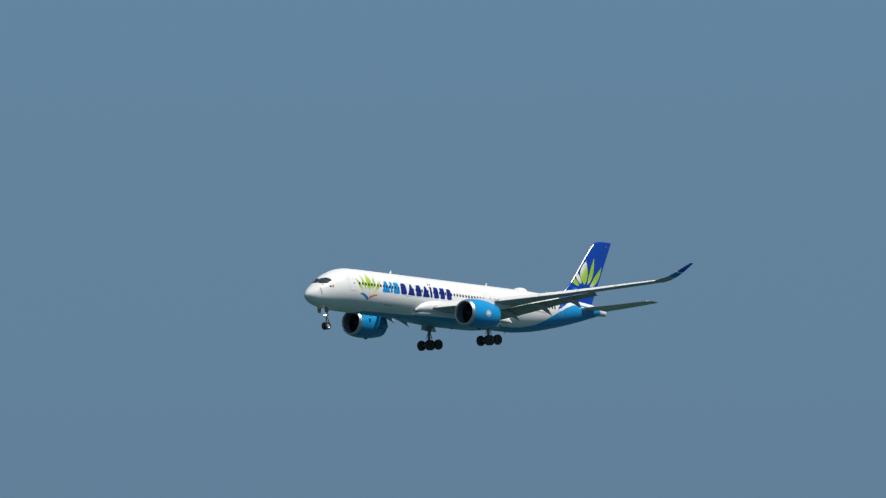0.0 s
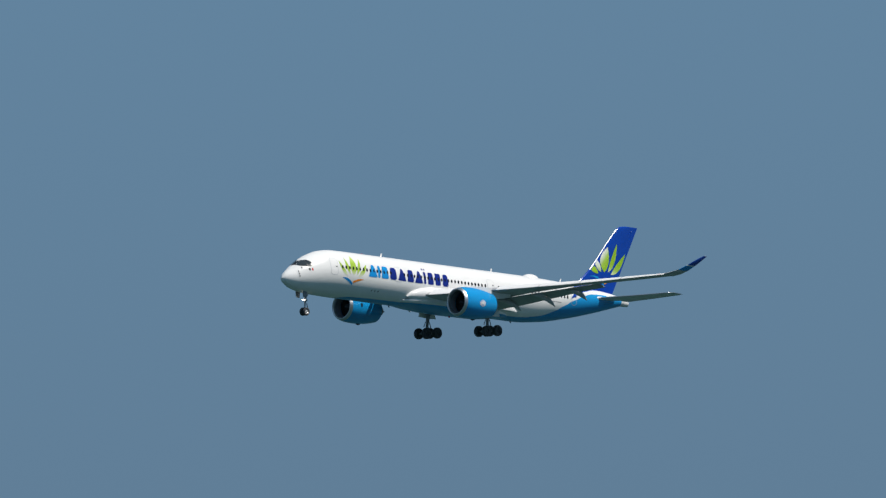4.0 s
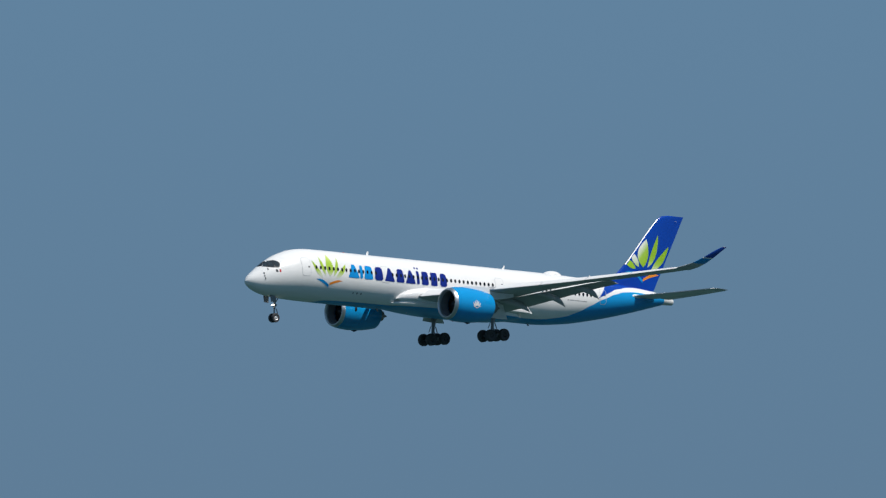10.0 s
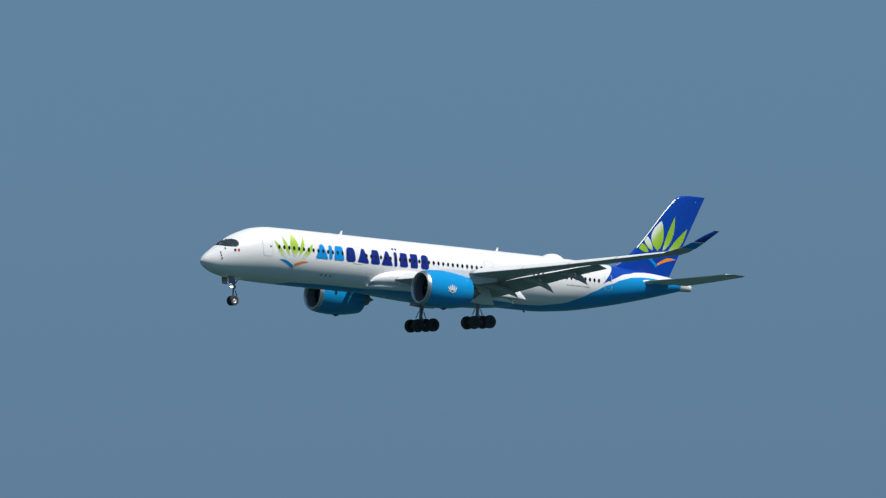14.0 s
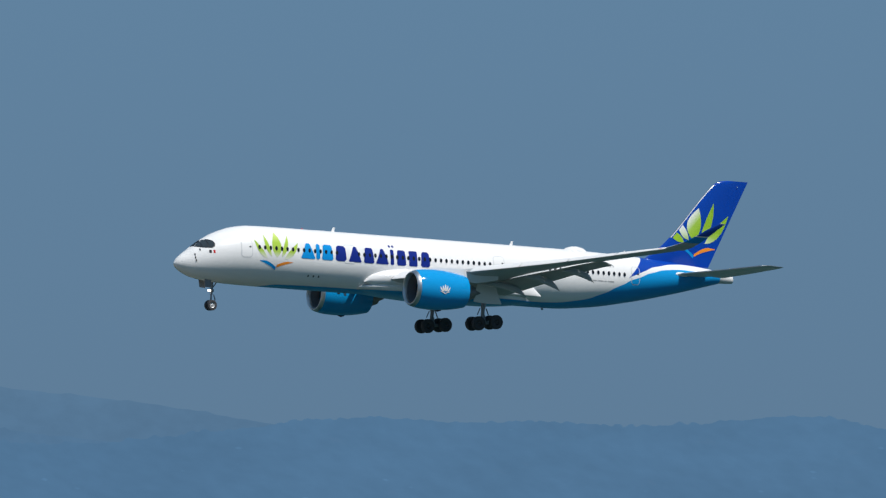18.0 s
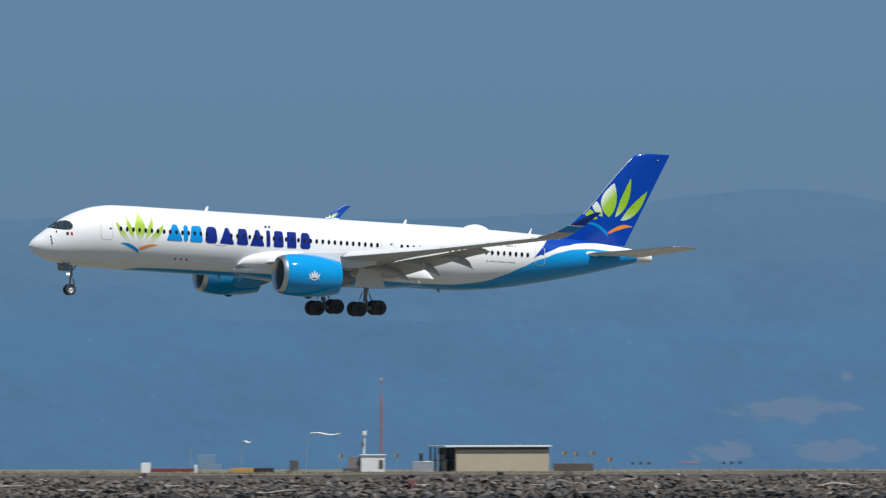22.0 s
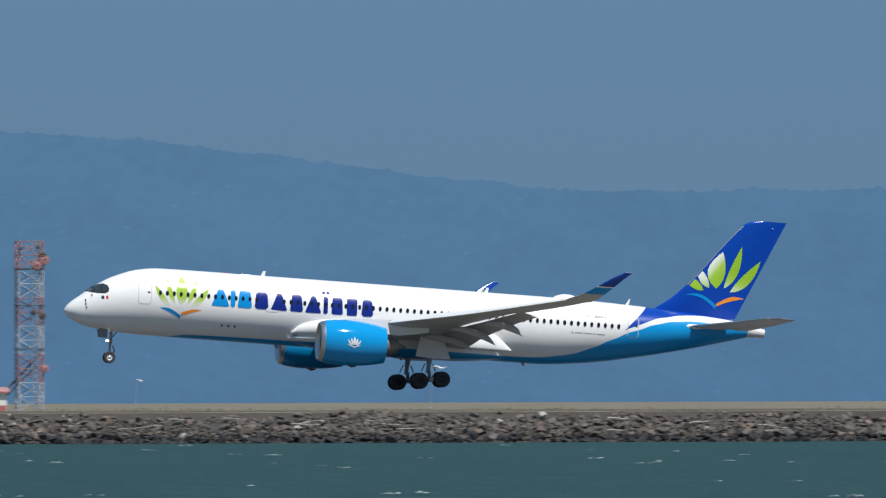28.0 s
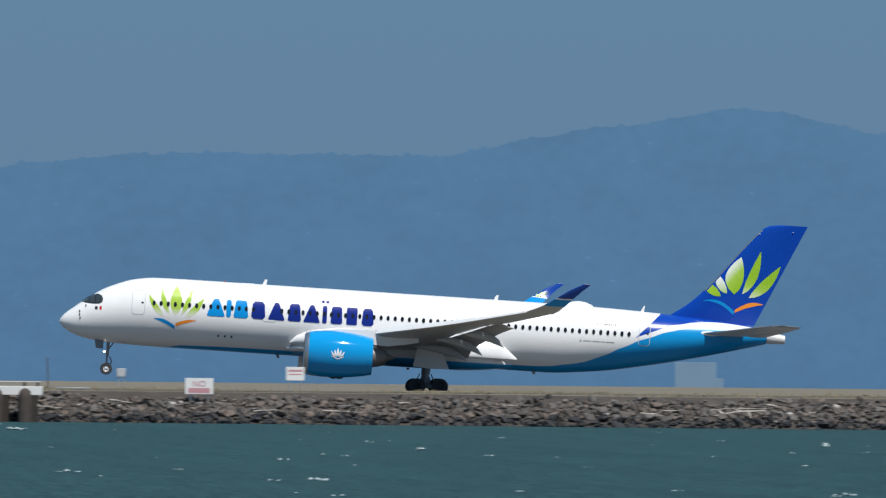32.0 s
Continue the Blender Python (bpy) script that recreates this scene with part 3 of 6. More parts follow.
def build_wing(side):
    up = Vector((0, side * 0.10, 1)).normalized()
    bm = bmesh.new()
    rings = []
    for l in (1.5, 3.0, 4.7, 6.4, 8.1, 9.8, 12.4, 15.0, 17.5, 20.0):
        thick = (0.135 - 0.0022 * l) * min(1.0, 0.62 + 0.04 * l)
        rings.append(foil(wing_at(l, 0.05, 0, side), wing_at(l, curve_at((3, 9.6, 10.4, 20), (0.83, 0.83, 0.80, 0.80), l), 0, side), thick * 1.2, up, under=0.66))
    loft(bm, rings)
    wing = part("wing", bm, m_wing, plane, "pale grey swept wing")
    bm = bmesh.new()
    loft(bm, [foil(wing_at(l, 0.05 if l < 28.6 else 0.0, 0, side), wing_at(l, 0.985, 0, side), (0.135 - 0.0022 * l) * 1.05, up, under=0.7) for l in (20.05, 22.5, 25.0, 27.5, 29.3)])
    part("outer_wing", bm, m_wing, plane)
    # drooped slats along the leading edge
    for l0, l1 in ((4.5, 9.4), (11.7, 16.2), (16.3, 20.6), (20.7, 25.0), (25.1, 29.7)):
        bm = bmesh.new()
        rings = []
        for l in (l0, (l0 + l1) / 2, l1):
            c = curve_at(WING_L, WING_TE, l) - curve_at(WING_L, WING_LE, l)
            rings.append(foil(wing_at(l, -0.030, -0.014 * c - 0.02, side), wing_at(l, 0.065, 0.055 * c, side), 0.10, Vector((-0.62, 0, 0.8)).normalized(), n=8, under=0.35))
        loft(bm, rings)
        part("slat", bm, m_white, wing, "white drooped slat")
    # lowered flaps
    for l0, l1 in ((3.4, 9.715), (9.72, 20.0)):
        bm = bmesh.new()
        rings = []
        for l in [l0 + (l1 - l0) * k / 4 for k in range(5)]:
            a = wing_at(l, 0.805, -curve_at((3, 7.5, 9, 14, 20), (0.03, 0.05, 0.10, 0.14, 0.02), l), side)
            e = at(curve_at(FLAP_L, FLAP_S, l), side * l, curve_at(FLAP_L, FLAP_Z, l) + (0.36 * (l / 30) ** 2 if side < 0 else 0.0))
            d = (e - a).normalized()
            rings.append(foil(a, e, 0.12, Vector((-d.z, 0, d.x))))
        loft(bm, rings)
        part("flap", bm, m_flap, wing, "grey lowered trailing-edge flap")
    # spoilers as thin plates on the rear upper side
    for l0, l1 in ((4.4, 6.8), (7.0, 9.4), (10.6, 13.0), (13.2, 15.6), (15.8, 18.2)):
        bm = bmesh.new()
        top = []
        for l in (l0, l1):
            c = curve_at(WING_L, WING_TE, l) - curve_at(WING_L, WING_LE, l)
            top.append([wing_at(l, u, c * h, side) for u, h in ((0.62, 0.046), (0.70, 0.034), (0.795, 0.012))])
        loft(bm, [r + [p - Vector((0, 0, 0.05)) for p in r[::-1]] for r in top])
        part("spoiler", bm, m_wing, wing)
    # flap-track fairings, deep in front and running out into a thorn behind the flap
    for l, s0, z0, s1, z1 in ((8.27, 31.6, -1.42, 36.5, -2.52), (13.24, 33.4, -0.66, 37.7, -2.02), (17.35, 35.7, -0.06, 39.4, -1.16)):
        bm = bmesh.new()
        rings = []
        for k in range(17):
            u = k / 16
            deep = curve_at((0, 0.12, 0.35, 0.70, 0.88, 1), (0.02, 0.30, 0.54, 0.64, 0.44, 0.015), u)
            low = z0 - 0.20 + (z1 - z0 + 0.20) * curve_at((0, 0.3, 0.6, 0.85, 1), (0, 0.22, 0.50, 0.80, 1), u)
            lift = 0.36 * (l / 30) ** 2 if side < 0 else 0.0
            r = 0.02 + 0.20 * math.sin(math.pi * (0.06 + 0.90 * u)) ** 0.7
            rings.append([at(s0 + (s1 - s0) * u, side * l + r * math.cos(a), low + lift + deep * (1 + math.sin(a)) / 2 * 1.15) for a in [j * math.tau / 14 for j in range(14)]])
        loft(bm, rings)
        part("flap_track_fairing", bm, m_wing, wing, "pale fairing tapering to a thorn")
    # curved wingtip
    bm = bmesh.new()
    rings = []
    tips = ((29.3, 40.58, 43.1, 2.06, 4), (30.2, 41.35, 43.62, 2.36, 14), (31.0, 42.35, 44.08, 2.84, 30), (31.6, 43.36, 44.74, 3.52, 46), (32.0, 44.42, 45.46, 4.24, 58), (32.22, 45.62, 46.2, 4.86, 66))
    for l, le, te, z, cant in tips:
        n_ = Vector((0, side * math.sin(radians(cant)), math.cos(radians(cant))))
        z += 0.36 if side < 0 else 0.0
        rings.append(foil(at(le, side * l, z), at(te, side * l, z - 0.03), 0.09, n_, n=8))
    loft(bm, rings)
    tipob = part("winglet", bm, m_wing, plane, "grey upswept wingtip with blue end")
    for v0, v1, mat in ((1.9, 2.82, m_cyan), (2.82, 2.97, m_white), (2.97, 4.97, m_wingtip)):
        bm = bmesh.new()
        ring2 = []
        for q in sorted({v0, v1} | {k + 0.0 for k in range(6) if v0 < k < v1}):
            k = min(4, int(q))
            u = q - k
            a, c = tips[k], tips[k + 1]
            l, le, te, z, cant = (a[i] + (c[i] - a[i]) * u for i in range(5))
            n_ = Vector((0, side * math.sin(radians(cant)), math.cos(radians(cant))))
            z += 0.36 if side < 0 else 0.0
            ring2.append(foil(at(le - 0.02, side * l, z), at(te + 0.02, side * l, z - 0.03), 0.102, n_, n=8))
        loft(bm, ring2)
        part("winglet_stripe", bm, mat, tipob)

    def inner_face(u, v, sd, lift):
        k = max(0, min(4, int(v)))
        a, c = tips[k], tips[k + 1]
        l, le, te, z, cant = (a[i] + (c[i] - a[i]) * (v - k) for i in range(5))
        h = (te - le) * 5 * 0.095 * (0.2969 * math.sqrt(max(u, 0)) - 0.126 * u - 0.3516 * u * u + 0.2843 * u ** 3 - 0.1015 * u ** 4)
        z += 0.36 if side < 0 else 0.0
        return at(le + (te - le) * u, side * (l - (h + lift) * math.sin(radians(cant))), z + (h + lift) * math.cos(radians(cant)))

    for base, tip, mat in (((0.36, 2.85), (0.06, 3.30), m_pale), ((0.42, 2.85), (0.20, 3.66), m_green), ((0.48, 2.85), (0.44, 3.76), m_white), ((0.54, 2.85), (0.68, 3.62), m_green)):
        decal("emblem_leaf", leaf(base, tip, 0.13, n=5), mat, lift=0.03, sides=(1,), mapper=inner_face, step_s=0.2, step_z=0.3, parent=tipob)
    bm = bmesh.new()
    tube(bm, wing_at(29.0, 0.0, 0.02, side), wing_at(29.3, 0.0, 0.02, side), 0.04)
    part("navigation_light", bm, m_red_lens if side > 0 else m_metal, plane)


def build_tailplane(side):
    up = Vector((0, side * 0.08, 1)).normalized()
    bm = bmesh.new()
    stations = ((1.0, 56.9, 62.8, 1.30), (2.2, 58.0, 63.1, 1.40), (5.5, 60.85, 64.6, 1.88), (8.9, 63.6, 66.0, 2.40))
    loft(bm, [foil(at(a, side * l, z), at(a + (c - a) * 0.72, side * l, z - 0.05), 0.105 - 0.006 * l, up, under=0.6) for l, a, c, z in stations])
    stab = part("tailplane", bm, m_stab, plane, "pale grey swept tailplane")
    bm = bmesh.new()
    loft(bm, [foil(at(a + (c - a) * 0.70, side * l, z - 0.04), at(c, side * l, z - 0.10), 0.10, up) for l, a, c, z in stations[1:]])
    part("elevator", bm, m_stab, stab)
    bm = bmesh.new()
    loft(bm, [foil(at(63.65, side * 8.9, 2.42), at(66.0, side * 8.9, 2.34), 0.08, up), foil(at(64.5, side * 9.25, 2.48), at(66.1, side * 9.25, 2.42), 0.05, up)])
    part("tailplane_tip", bm, m_metal, stab)
    bm = bmesh.new()
    loft(bm, [foil(at(a - 0.10, side * l, z), at(a + 0.22, side * l, z), 0.5, up, n=6) for l, a, c, z in stations[1:]])
    part("leading_edge", bm, m_metal, stab)
    # rounded white plate where the tailplane meets the body
    bm = bmesh.new()
    rings = []
    for k in range(11):
        u = k / 10
        r = math.sin(math.pi * min(0.999, 0.04 + 0.92 * u)) ** 0.55
        rings.append([at(57.0 + 2.3 * u, side * (1.72 - 0.12 * u + 0.22 * r * math.cos(a)), 1.32 + 0.04 * u + 0.26 * r * math.sin(a)) for a in [j * math.tau / 14 for j in range(14)]])
    loft(bm, rings)
    part("root_fairing", bm, m_white, stab, "white tailplane root fairing")


FIN_Z = (2.0, 2.94, 3.7, 4.93, 9.86, 10.95, 11.40, 11.52)
FIN_LE = (53.6, 54.84, 55.95, 57.29, 61.37, 62.40, 63.14, 64.0)


def fin_edges(z):
    return curve_at(FIN_Z, FIN_LE, z), 62.1 + (z - 2.0) * 0.463


def fin_skin(s, z, side=1, lift=0.0):
    a, c = fin_edges(z)
    u = max(0.0, min(1.0, (s - a) / (c - a)))
    thick = 0.105 if z > 5 else 0.105 * (0.35 + 0.65 * (z - 2.0) / 3.0)
    h = 5 * thick * (c - a) * (0.2969 * math.sqrt(u) - 0.126 * u - 0.3516 * u * u + 0.2843 * u ** 3 - 0.1015 * u ** 4)
    return at(s, side * (h * 0.95 + lift), z)


def build_fin():
    def ring(z, u0, u1):
        a, c = fin_edges(z)
        pts = [a + (c - a) * (u0 + (u1 - u0) * 0.5 * (1 - math.cos(math.pi * i / 12))) for i in range(13)]
        return [fin_skin(p, z, 1) for p in pts] + [fin_skin(p, z, -1) for p in pts[::-1][0 if u1 < 1 else 1:(None if u0 > 0 else -1)]]
    levels = [2.0 + 0.35 * k for k in range(26)] + [11.0, 11.2, 11.4, 11.52]
    bm = bmesh.new()
    loft(bm, [ring(z, 0.0, 0.69) for z in levels])
    part("fin", bm, m_dark, plane, "dark blue tail fin")
    bm = bmesh.new()
    loft(bm, [ring(z, 0.6906, 1.0) for z in levels if z > 2.3])
    part("rudder", bm, m_dark, plane)
    # bare metal leading edge, wrapped round the front of the fin
    bm = bmesh.new()
    rings = []
    for z in [5.2 + 0.25 * k for k in range(24)]:
        a_ = fin_edges(z)[0]
        rings.append([fin_skin(a_ + d, z, sd, 0.012) - Vector((0.012, 0, 0)) for sd, d in ((1, 0.15), (1, 0.08), (1, 0.02), (1, 0.0), (-1, 0.02), (-1, 0.08), (-1, 0.15))])
    loft(bm, rings, cap=False, around=False)
    part("fin_leading_edge", bm, m_metal, plane, "bare metal leading edge of the fin")
    # leaf emblem on the fin, cut off along the leading edge
    front = ((57.60, 4.93), (61.68, 9.86))
    for base, tip, w, bend, mat in (((59.10, 4.80), (57.10, 6.25), 0.78, -0.06, m_green), ((59.62, 5.06), (58.45, 7.05), 0.74, -0.10, m_fin_white), ((60.28, 5.04), (60.74, 8.44), 1.62, -0.26, m_fin_leaf),
                                    ((61.00, 5.10), (62.46, 9.04), 0.82, 0.25, m_fin_base), ((61.60, 4.80), (64.32, 7.84), 0.92, 0.26, m_fin_base)):
        decal("emblem_leaf", leaf(base, tip, w, 0.43, bend=bend), mat, lift=0.016, mapper=fin_skin, trim=front)
    decal("emblem_stroke", swoosh((57.58, 4.32), (60.36, 3.36), 0.40, (0.05, 0.30, 0.40)), m_cyan, lift=0.016, mapper=fin_skin)
    decal("emblem_stroke", swoosh((60.42, 3.52), (62.95, 4.28), 0.24, (0.26, 0.40, 0.05)), m_orange, lift=0.016, mapper=fin_skin)
    for s_, z_ in ((65.2, 10.9), (62.25, 10.6)):
        bm = bmesh.new()
        turned(bm, [(-0.24, 0.02), (-0.22, 0.04), (0.22, 0.04), (0.24, 0.02)], "Y", 12, at(s_, 0, z_), cap=True)
        part("tail_light", bm, m_white, plane)


def build_engine(side):
    c = (0.0, -side * 10.5, -2.68)
    def ringed(profile, material, name, parent, label="", n=48):
        bm = bmesh.new()
        turned(bm, [(s - 31.0, r) for s, r in profile], "X", n, (0, c[1], c[2]))
        return part(name, bm, material, parent, label)
    cowl = ringed(((22.25, 1.86), (22.6, 1.95), (23.2, 2.03), (24.2, 2.08), (25.2, 2.05), (26.2, 1.96), (27.2, 1.80), (27.95, 1.64), (27.97, 1.58), (27.2, 1.62)), m_blue, "engine_nacelle", plane, "light blue engine nacelle")
    ringed(((22.26, 1.862), (22.0, 1.78), (21.87, 1.68), (21.86, 1.60), (21.95, 1.52), (22.3, 1.47)), m_metal, "inlet_lip", cowl, "bare metal inlet lip")
    ringed(((22.3, 1.472), (22.8, 1.46), (23.3, 1.50)), m_inside, "inlet_duct", cowl)
    ringed(((27.2, 1.0), (27.9, 0.98), (28.6, 0.85), (29.2, 0.62), (29.2, 0.56), (28.6, 0.60)), m_hot, "core_nozzle", cowl, "bronze-grey exhaust nozzle")
    ringed(((28.4, 0.50), (29.3, 0.34), (30.0, 0.05)), m_hot, "exhaust_plug", cowl)
    # added dark ring stands in for the shade inside the bypass duct
    ringed(((27.3, 1.61), (27.32, 0.98)), m_fan, "bypass_shadow_ring", cowl)
    ringed(((22.55, 0.02), (22.75, 0.22), (23.1, 0.42), (23.35, 0.50)), m_fan, "spinner", cowl)
    ringed(((23.42, 1.50), (23.45, 0.02)), m_fan, "fan_disc", cowl)
    blade = bmesh.new()
    a = [(0.0, 0.48, -0.14), (0.10, 0.95, -0.10), (0.16, 1.46, -0.02)]
    vs = [[blade.verts.new((x + dx, dy, r)) for dx, dy in ((0, y), (0.22, y + 0.22))] for x, r, y in a]
    for p, q in zip(vs, vs[1:]):
        blade.faces.new((p[0], p[1], q[1], q[0]))
    bmesh.ops.solidify(blade, geom=blade.faces[:], thickness=0.02)
    me = mesh_of(blade, "fan_blade", m_fan)
    for k in range(22):
        ob = new("fan_blade", me)
        ob.parent = cowl
        ob.matrix_local = Matrix.Translation((23.1 - 31.0, c[1], c[2])) @ Matrix.Rotation(k * math.tau / 22, 4, "X")
    # pylon
    bm = bmesh.new()
    rings = []
    for s, z0, z1, w in ((23.6, -0.95, -0.62, 0.05), (24.6, -1.0, -0.46, 0.20), (26.2, -1.2, -0.38, 0.30), (27.6, -1.6, -0.36, 0.32), (29.2, -1.7, -0.50, 0.30), (30.8, -1.45, -0.70, 0.16), (32.0, -1.2, -0.8, 0.04)):
        rings.append([at(s, side * 10.5 + dl, z) for dl, z in ((-w, z0), (w, z0), (w, z1), (-w, z1))])
    loft(bm, rings)
    part("engine_pylon", bm, m_white, cowl, "white engine pylon")
    # plain white emblem on the outer side
    outline_sets = [leaf((24.84 + 0.07 * k, -2.88), (24.84 + 0.30 * k, -2.12 - 0.14 * abs(k)), 0.20 - 0.02 * abs(k), n=6, bend=0.04 * k) for k in (-2, -1, 0, 1, 2)] + [swoosh((24.25, -2.88), (24.84, -3.10), 0.03, (0.03, 0.10, 0.11), 4), swoosh((24.86, -3.10), (25.42, -2.88), 0.03, (0.11, 0.10, 0.03), 4)]
    def cowl_skin(s, z, sd, lift):
        r = curve_at((22.6, 23.2, 24.2, 25.2, 26.2), (1.95, 2.03, 2.08, 2.05, 1.96), s) + lift
        dz = z - c[2]
        return at(s, side * 10.5 + side * math.sqrt(max(0.01, r * r - dz * dz)), z)
    for o in outline_sets:
        decal("emblem_leaf", o, m_white, lift=0.02, sides=(1,), mapper=cowl_skin, parent=cowl)
    if side < 0:
        decal("access_hatch", block(23.52, -2.66, 23.82, -2.16, r=0.06), m_mask, lift=0.02, sides=(1,), mapper=lambda s, z, sd, lift: at(s, -10.5 + math.sqrt((curve_at((22.6, 23.2, 24.2), (1.95, 2.03, 2.08), s) + lift) ** 2 - (z - c[2]) ** 2), z), parent=cowl)
    bm = bmesh.new()
    loft(bm, [[at(s, side * (10.5 - w), c[2] - d) for w, d in ((-0.04, 2.0), (0.04, 2.0), (0.04, 2.0 + h), (-0.04, 2.0 + h))] for s, h in ((24.6, 0.04), (25.1, 0.22), (25.5, 0.10))])
    part("drain_mast", bm, m_fan, cowl)
    # strake on the inner side of the cowl
    bm = bmesh.new()
    loft(bm, [[at(s, side * (10.5 - 1.62 * k), c[2] + 1.20 * k) for k in (1.02, 1.02 + h)] + [at(s + 0.01, side * (10.5 - 1.62 * k) + 0.03, c[2] + 1.20 * k) for k in (1.02 + h, 1.02)] for s, h in ((23.2, 0.02), (23.9, 0.16), (24.7, 0.20))])
    part("nacelle_strake", bm, m_blue, cowl)


def wheel_meshes(radius, width, hub, rim_paint):
    bm = bmesh.new()
    w = width / 2
    turned(bm, [(-w * 0.82, hub), (-w, hub + (radius - hub) * 0.35), (-w * 0.92, radius * 0.93), (-w * 0.55, radius), (w * 0.55, radius), (w * 0.92, radius * 0.93), (w, hub + (radius - hub) * 0.35), (w * 0.82, hub)], "Y", 28)
    tyre = mesh_of(bm, "tyre", m_rubber)
    bm = bmesh.new()
    turned(bm, [(-w * 0.80, hub * 0.2), (-w * 0.70, hub * 0.35), (-w * 0.45, hub * 0.72), (-w * 0.80, hub), (w * 0.80, hub), (w * 0.45, hub * 0.72), (w * 0.70, hub * 0.35), (w * 0.80, hub * 0.2)], "Y", 20, cap=True)
    return tyre, mesh_of(bm, "rim", rim_paint)


BOGIES = []


def build_main_gear(side, tyre, rim):
    l = 5.5 * side
    bm = bmesh.new()
    tube(bm, at(33.3, l, -1.4), at(33.1, l, -3.9), 0.26, 0.24, 16)
    tube(bm, at(33.1, l, -3.85), at(33.06, l, -4.75), 0.19, 0.19, 16)
    strut = part("main_gear_strut", bm, m_steel, plane)
    for a, c, r in (((32.2, l - side * 0.3, -1.8), (33.05, l, -3.6), 0.09), ((34.4, l, -1.7), (33.15, l, -3.5), 0.09), ((33.2, l - side * 2.0, -1.9), (33.1, l, -3.3), 0.11), ((33.45, l, -3.9), (33.75, l, -4.55), 0.06), ((32.75, l, -3.9), (32.45, l, -4.6), 0.05)):
        bm = bmesh.new()
        tube(bm, at(*a), at(*c), r)
        part("gear_brace", bm, m_steel, strut)
    bm = bmesh.new()
    loft(bm, [[at(s, l + side * (0.32 + t), z) for s, z in ((32.1, -1.5), (34.2, -1.4), (34.5, -2.3), (35.0, -3.36), (33.4, -3.42), (31.75, -3.3))] for t in (0.0, 0.07)])
    part("gear_door", bm, m_white, plane, "grey main gear door")
    hub = at(33.28, l, -5.38)
    bogie_bm = bmesh.new()
    box(bogie_bm, -1.25, -0.16, -0.16, 1.25, 0.16, 0.18, 0.05)
    tube(bogie_bm, (0, 0, 0.0), (0, 0, 0.85), 0.17, 0.17, 14)
    for x in (-1.02, 1.02):
        tube(bogie_bm, (x, -0.72, 0), (x, 0.72, 0), 0.10)
    bogie = part("main_gear_bogie", bogie_bm, m_steel, plane)
    bogie.matrix_local = Matrix.Translation(hub)
    for x in (-1.02, 1.02):
        for y in (-0.70, 0.70):
            for name, me in (("tyre", tyre), ("rim", rim)):
                ob = new(name, me)
                ob.parent = bogie
                ob.matrix_local = Matrix.Translation((x, y, 0))
    BOGIES.append((bogie, hub))


def build_nose_gear():
    tyre, rim = wheel_meshes(0.54, 0.36, 0.27, m_rim)
    bm = bmesh.new()
    tube(bm, at(4.55, 0, -2.5), at(4.50, 0, -4.2), 0.15, 0.14, 14)
    tube(bm, at(4.50, 0, -4.2), at(4.49, 0, -5.3), 0.09, 0.09, 14)
    tube(bm, at(4.49, -0.42, -5.3), at(4.49, 0.42, -5.3), 0.08)
    box(bm, 4.35 - 31, -0.30, -3.95, 4.65 - 31, 0.30, -3.65, 0.04)
    strut = part("nose_gear_strut", bm, m_steel, plane)
    for a, c in (((5.2, 0, -2.7), (4.55, 0, -3.6)), ((4.75, 0.05, -4.2), (4.95, 0.05, -4.7)), ((4.95, 0.05, -4.7), (4.6, 0.05, -5.1))):
        bm = bmesh.new()
        tube(bm, at(*a), at(*c), 0.06)
        part("gear_brace", bm, m_steel, strut)
    for y in (-0.28, 0.28):
        for name, me in (("tyre", tyre), ("rim", rim)):
            ob = new(name, me)
            ob.parent = strut
            ob.matrix_local = Matrix.Translation(at(4.49, -y, -5.3))
    for side in (1, -1):
        bm = bmesh.new()
        loft(bm, [[at(s, side * (0.62 + t), z) for s, z in ((3.3, -2.7), (4.1, -2.75), (4.1, -3.55), (3.45, -3.5))] for t in (0, 0.05)])
        part("nose_gear_door", bm, m_gear_door, plane)
        bm = bmesh.new()
        turned(bm, [(-0.10, 0.02), (-0.08, 0.07), (0.06, 0.09), (0.10, 0.02)], "X", 16, at(4.22, side * 0.10, -3.80))
        part("landing_light", bm, m_lamp, strut, "lit round landing lamp")


